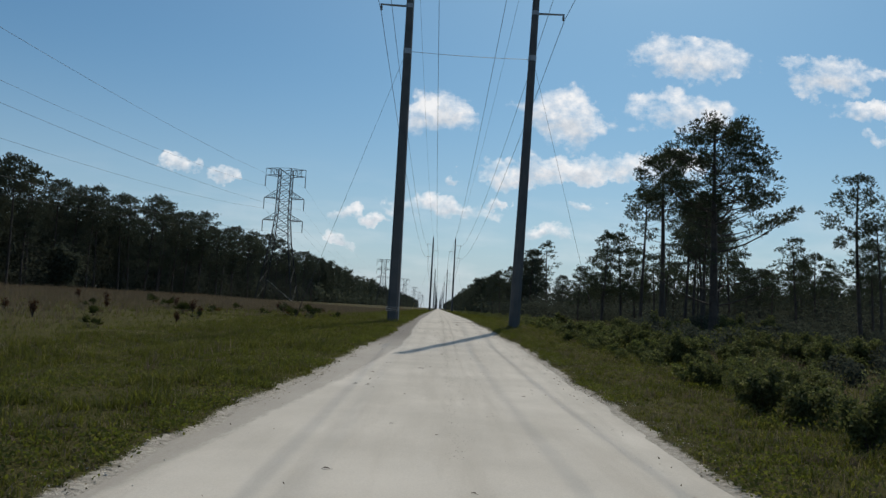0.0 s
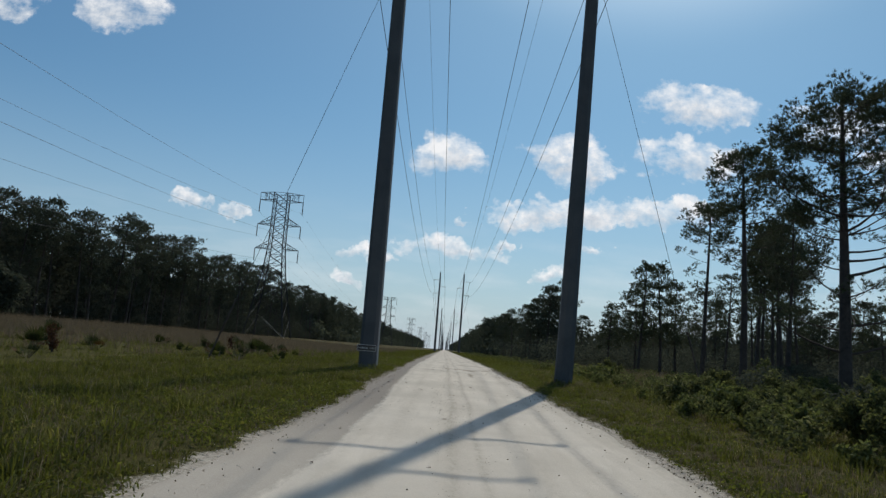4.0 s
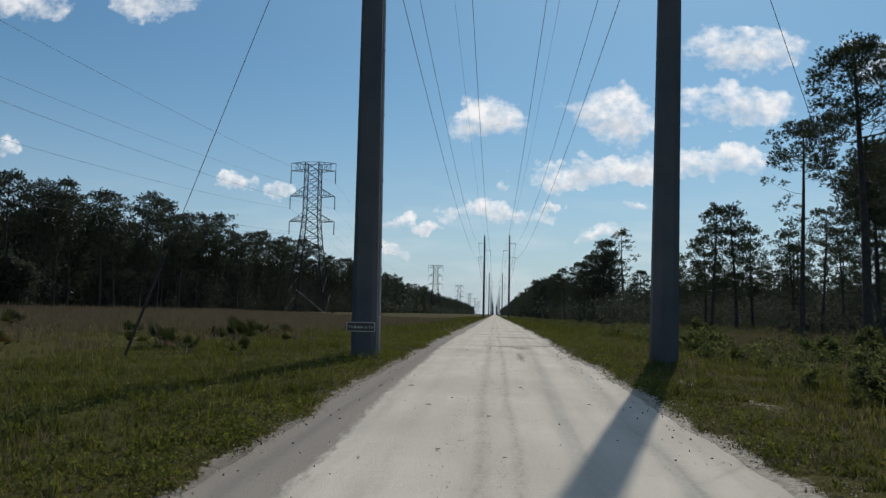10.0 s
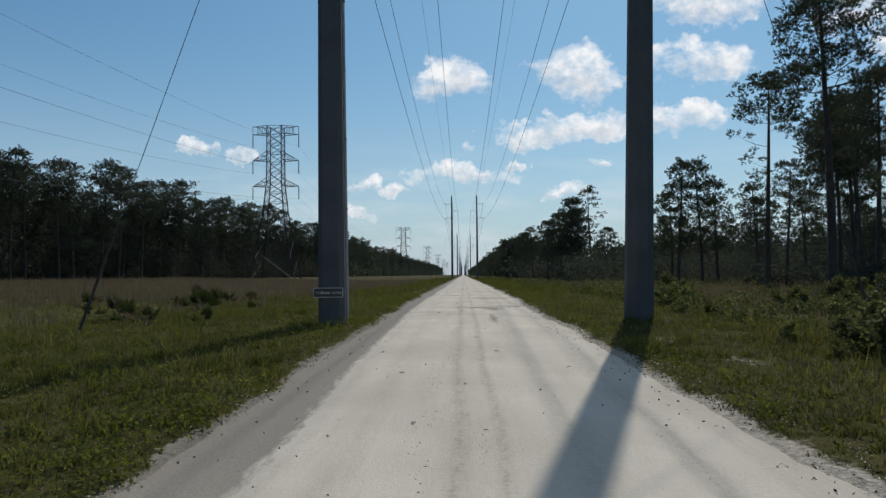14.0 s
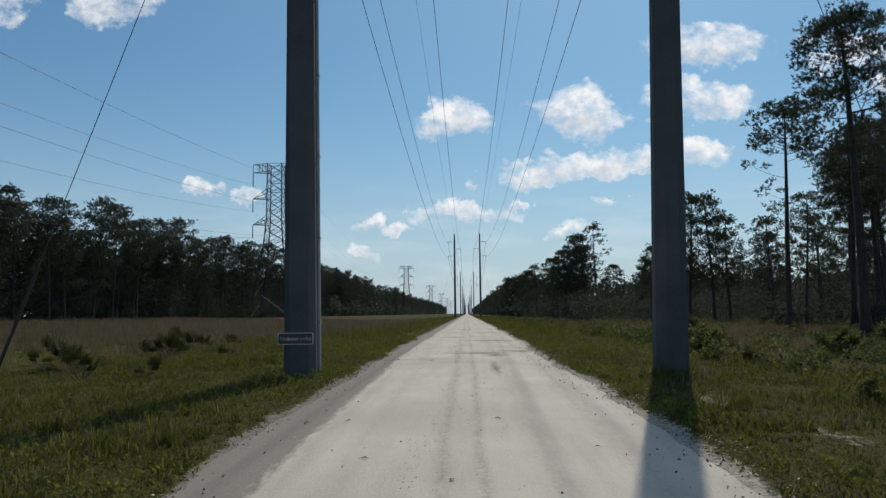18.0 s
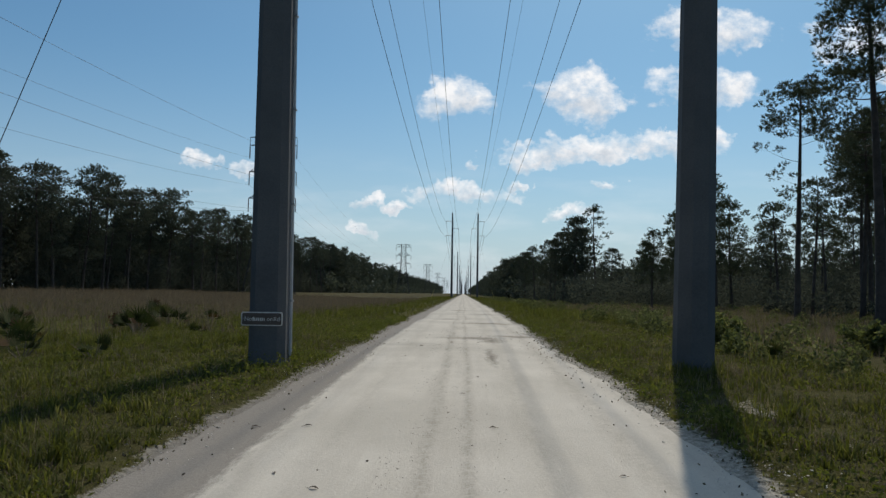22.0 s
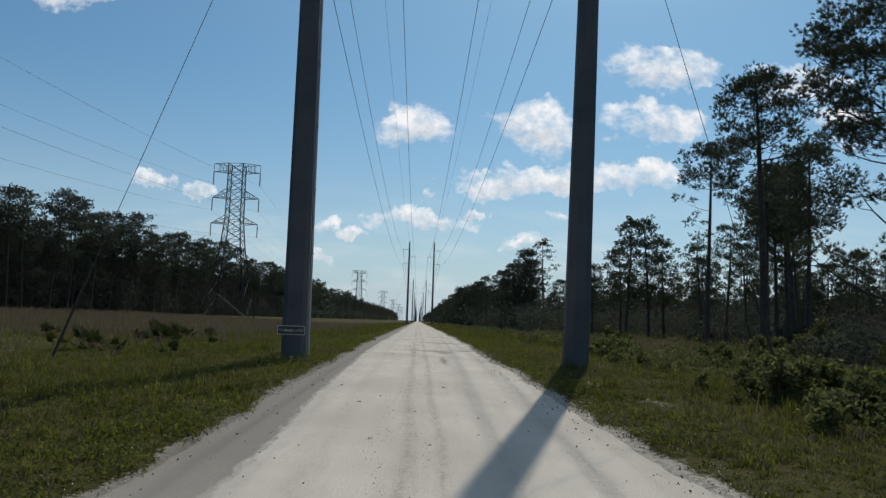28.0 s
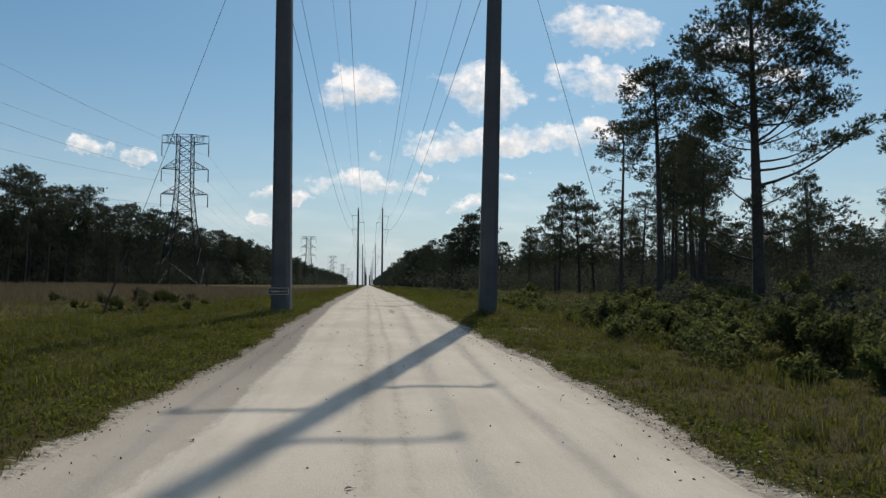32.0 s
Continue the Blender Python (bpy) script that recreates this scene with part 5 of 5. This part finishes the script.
def meadow(name, seed, count, place, height, width, lean, per, material, label, bent=True):
    rs = np.random.RandomState(seed)
    x, y = place(rs, count)
    out = np.maximum(left_edge(y) - x, x - right_edge(y))
    keep = (out > 0.02) & (sandy(x, y) < rs.uniform(0.15, 0.95, count))
    x, y, out = x[keep], y[keep], out[keep]
    clump = 0.35 + 1.35 * patchy(x + 7.3, y, 0.55) * (0.45 + 0.9 * patchy(x, y + 3.1, 1.6))
    hh = height * clump * np.clip(0.35 + out * 0.6, 0.35, 1.0)
    v, f = blades(rs, x, y, per, hh, width, lean, bent)
    return tagged(new(name, tri_mesh(name, v, f, material)), label, "grass", kind="stuff")


def left_strip(r, n):
    y = 2 + 56 * r.uniform(0, 1, n)
    return left_edge(y) - 8.5 * r.uniform(0, 1, n) ** 1.25, y


def right_strip(r, n):
    y = 2 + 60 * r.uniform(0, 1, n)
    return right_edge(y) + 5.5 * r.uniform(0, 1, n) ** 1.2, y


meadow("verge_grass", 71, 26000, left_strip, 0.125, 0.011, 1.05, 8, GRASS, "lush green grass along the sand road")
meadow("verge_grass", 72, 19000, right_strip, 0.12, 0.012, 1.05, 8, GRASS, "green and tan grass on the verge under the pole")
def tuft_places(r, n):
    y = 2 + 58 * r.uniform(0, 1, n)
    out = 0.1 + 7.5 * r.uniform(0, 1, n) ** 1.3
    x = np.where(r.uniform(0, 1, n) < 0.6, left_edge(y) - out, right_edge(y) + 0.7 * out)
    ok = patchy(x, y, 0.7) * 0.5 + patchy(x, y, 2.2) * 0.5 > 0.54
    return np.where(ok, x, 0.0), y


meadow("grass_tufts", 80, 7000, tuft_places, 0.21, 0.014, 0.95, 14, GRASS, "uneven taller tufts in the verge grass")
meadow("dry_verge_grass", 83, 6500, right_strip, 0.13, 0.010, 1.0, 7, DRYGRASS, "dull tan grass mixed into the verge")
meadow("dry_verge_grass", 84, 5000, left_strip, 0.13, 0.010, 1.0, 6, DRYGRASS, "dull tan blades mixed into the green verge")
meadow("straw_grass", 73, 700, left_strip, 0.24, 0.006, 0.5, 4, STRAW, "scattered dry straw stalks in the grass")
meadow("straw_grass", 74, 1900, right_strip, 0.20, 0.006, 0.5, 4, STRAW, "scattered dry straw stalks on the verge")
def tall_places(r, n):
    """The tall dry grass: beyond the mown verge, ahead and towards the wood."""
    x, y = -6.0 - 44 * r.uniform(0, 1, n), 4 + 150 * r.uniform(0, 1, n)
    tall = np.clip((y - 50) / 16, 0, 1) + np.clip((-x - 13) / 10, 0, 1)
    ok = (tall * np.clip((-x - 5) / 4, 0, 1) > r.uniform(0.05, 0.9, n)) | (patchy(x, y, 3.0) > 0.86)
    return np.where(ok, x, 0.0), y


meadow("field_grass", 75, 40000, tall_places, 0.50, 0.022, 0.45, 5, DRYGRASS, "tall brownish grass across the open field", False)
meadow("field_grass", 76, 24000, lambda r, n: (-6.5 - 30 * r.uniform(0, 1, n) ** 1.4, 8 + 72 * r.uniform(0, 1, n)), 0.17, 0.016, 0.45, 5, GRASS, "uneven green grass at the field's near side", False)
meadow("field_grass", 77, 22000, lambda r, n: (8 + 34 * r.uniform(0, 1, n) ** 1.2, 2 + 110 * r.uniform(0, 1, n)), 0.42, 0.02, 0.5, 5, DRYGRASS, "tan and green rough grass between the shrubs", False)
meadow("field_grass", 78, 12000, lambda r, n: (4.5 + 30 * r.uniform(0, 1, n) ** 1.3, 2 + 110 * r.uniform(0, 1, n)), 0.34, 0.02, 0.5, 5, GRASS, "rough green grass between the shrubs", False)
meadow("far_verge_grass", 79, 9000, lambda r, n: (np.where(r.uniform(0, 1, n) < 0.5, -2.6 - 7 * r.uniform(0, 1, n), 1.7 + 4 * r.uniform(0, 1, n)), 56 + 200 * r.uniform(0, 1, n) ** 1.5), 0.28, 0.035, 0.45, 5, GRASS, "green verge further along the road", False)

# low leafy weeds along both verges
rs = np.random.RandomState(95)
n = 3600
y = 2 + 54 * rs.uniform(0, 1, n)
left = rs.uniform(0, 1, n) < 0.6
d = 0.12 + 4.5 * rs.uniform(0, 1, n) ** 2
x = np.where(left, left_edge(y) - d, right_edge(y) + d)
ok = patchy(x, y, 1.7) > 0.35
x, y = x[ok], y[ok]
per = 24
hgt = np.repeat(0.06 + 0.16 * patchy(x, y, 0.8), per)
wx, wy = np.repeat(x, per) + rs.normal(0, 0.09, len(x) * per), np.repeat(y, per) + rs.normal(0, 0.09, len(x) * per)
c = np.stack([wx, wy, ground_z(wx, wy) + hgt * rs.uniform(0.1, 1.1, len(wx))], 1)
v, f = leaf_quads(rs, c, 0.024)
tagged(new("verge_weeds", tri_mesh("verge_weeds", v, f, WEED)), "low leafy weeds along the edge of the sand road", "weeds", kind="stuff")

# clods and litter along the road's edges
rs = np.random.RandomState(90)
for name, n, size, spread_, mat, label in (("sand_clods", 15000, 0.013, 0.30, CLOD, "pale sand clods and pebbles along the road's edge"),
                                           ("leaf_litter", 6500, 0.022, 0.28, LITTER, "dark leaf litter scattered along the road's edge")):
    y = 2 + 50 * rs.uniform(0, 1, n)
    left = rs.uniform(0, 1, n) < 0.3
    x = np.where(left, left_edge(y), right_edge(y)) + rs.normal(0, spread_, n)
    lumpy = patchy(x, y, 0.9) * 0.6 + patchy(x, y, 0.35) * 0.4
    inside = np.where(left, x - left_edge(y), right_edge(y) - x) > 0.12
    ok = (lumpy > 0.40) & ~(inside & (rs.uniform(0, 1, n) < 0.75))
    x, y, n = x[ok], y[ok], int(ok.sum())
    if name == "leaf_litter":
        x[:160] = rs.uniform(-2.8, 1.8, 160)
    z = np.maximum(ground_z(x, y), sand_z(x, y))
    c = np.stack([x, y, z], 1)
    s = size * rs.uniform(0.4, 1.6, (n, 1))
    if name == "sand_clods":
        tet = rs.normal(0, 1, (n, 4, 3))
        tet /= np.linalg.norm(tet, axis=2)[:, :, None]
        v = (c[:, None, :] + tet * s[:, :, None] * np.array([1, 1, 0.7])).reshape(-1, 3)
        i = np.arange(n) * 4
        f = np.concatenate([np.stack([i + a, i + b, i + d], 1) for a, b, d in ((0, 1, 2), (0, 2, 3), (0, 3, 1), (1, 3, 2))])
    else:
        v, f = leaf_quads(rs, c + np.array([0, 0, 0.006]), 0.018)
    tagged(new(name, tri_mesh(name, v, f, mat)), label, "litter", kind="stuff")

# crumbs pressed up along the wheel tracks, and single leaves on the sand
rs = np.random.RandomState(92)
n = 9000
y = 8 + 44 * rs.uniform(0, 1, n)
lane = rs.choice((-0.80, -0.62, -0.34, -0.26, 0.05, 1.05), n, p=(0.22, 0.26, 0.18, 0.18, 0.08, 0.08))
x = lane + 0.12 * np.sin(y * 0.13) + rs.normal(0, 0.055, n)
ok = patchy(x * 2.0, y * 0.5, 0.5) * 0.55 + patchy(x, y, 0.30) * 0.45 > rs.uniform(0.42, 0.75, n)
x, y = x[ok], y[ok]
n = len(x)
c = np.stack([x, y, sand_z(x, y) + 0.001], 1)
tet = rs.normal(0, 1, (n, 4, 3))
tet /= np.linalg.norm(tet, axis=2)[:, :, None]
size = (0.004 + 0.009 * rs.uniform(0, 1, n) ** 3)[:, None, None]
v = (c[:, None, :] + tet * size * np.array([1.2, 1.2, 0.6])).reshape(-1, 3)
i = np.arange(n) * 4
f = np.concatenate([np.stack([i + a, i + b, i + d], 1) for a, b, d in ((0, 1, 2), (0, 2, 3), (0, 3, 1), (1, 3, 2))])
tagged(new("track_crumbs", tri_mesh("track_crumbs", v, f, CRUMB)), "small grey sand crumbs along the wheel tracks", "litter", kind="stuff")


def make_fallen_leaf(seed, length):
    """A curled dry leaf: a folded blade on a short stalk."""
    r = np.random.RandomState(seed)
    leaf = thing("fallen_leaf", "single curled brown leaf lying on the sand road", "leaf", "leaves on the sand road")
    blade = Shape()
    rows = [(0.0, 0.02), (0.25, 0.16), (0.55, 0.20), (0.8, 0.12), (1.0, 0.01)]
    pts = []
    for q, w in rows:
        lift = 0.10 * math.sin(math.pi * q) + 0.03
        pts += [(-w * length, (q - 0.5) * length, length * (lift + 0.5 * w)), (0, (q - 0.5) * length, length * lift), (w * length, (q - 0.5) * length, length * (lift + r.uniform(0.2, 0.7) * w))]
    blade.add(pts, [(3 * i + a, 3 * i + a + 1, 3 * i + a + 4, 3 * i + a + 3) for i in range(4) for a in (0, 1)])
    part("blade", blade.mesh("blade", DRYLEAF), leaf)
    part("stalk", Shape().tube([(0, -0.5 * length, 0.03 * length), (0.05 * length, -0.78 * length, 0.02 * length)], [0.02 * length, 0.012 * length], 4).mesh("stalk", DRYLEAF), leaf)
    return leaf


leaves = [make_fallen_leaf(96, 0.075), make_fallen_leaf(97, 0.055)]
pick = np.random.RandomState(98)
for i in range(46):
    y = 6 + 40 * pick.uniform()
    x = pick.uniform(-2.4, 1.7)
    m = pose(x, y, float(sand_z(np.array(x), np.array(y))) + 0.002, 0, 0, pick.uniform(0, 360))
    if i < 2:
        leaves[i].matrix_world = m
    else:
        copy_thing(leaves[i % 2], m)
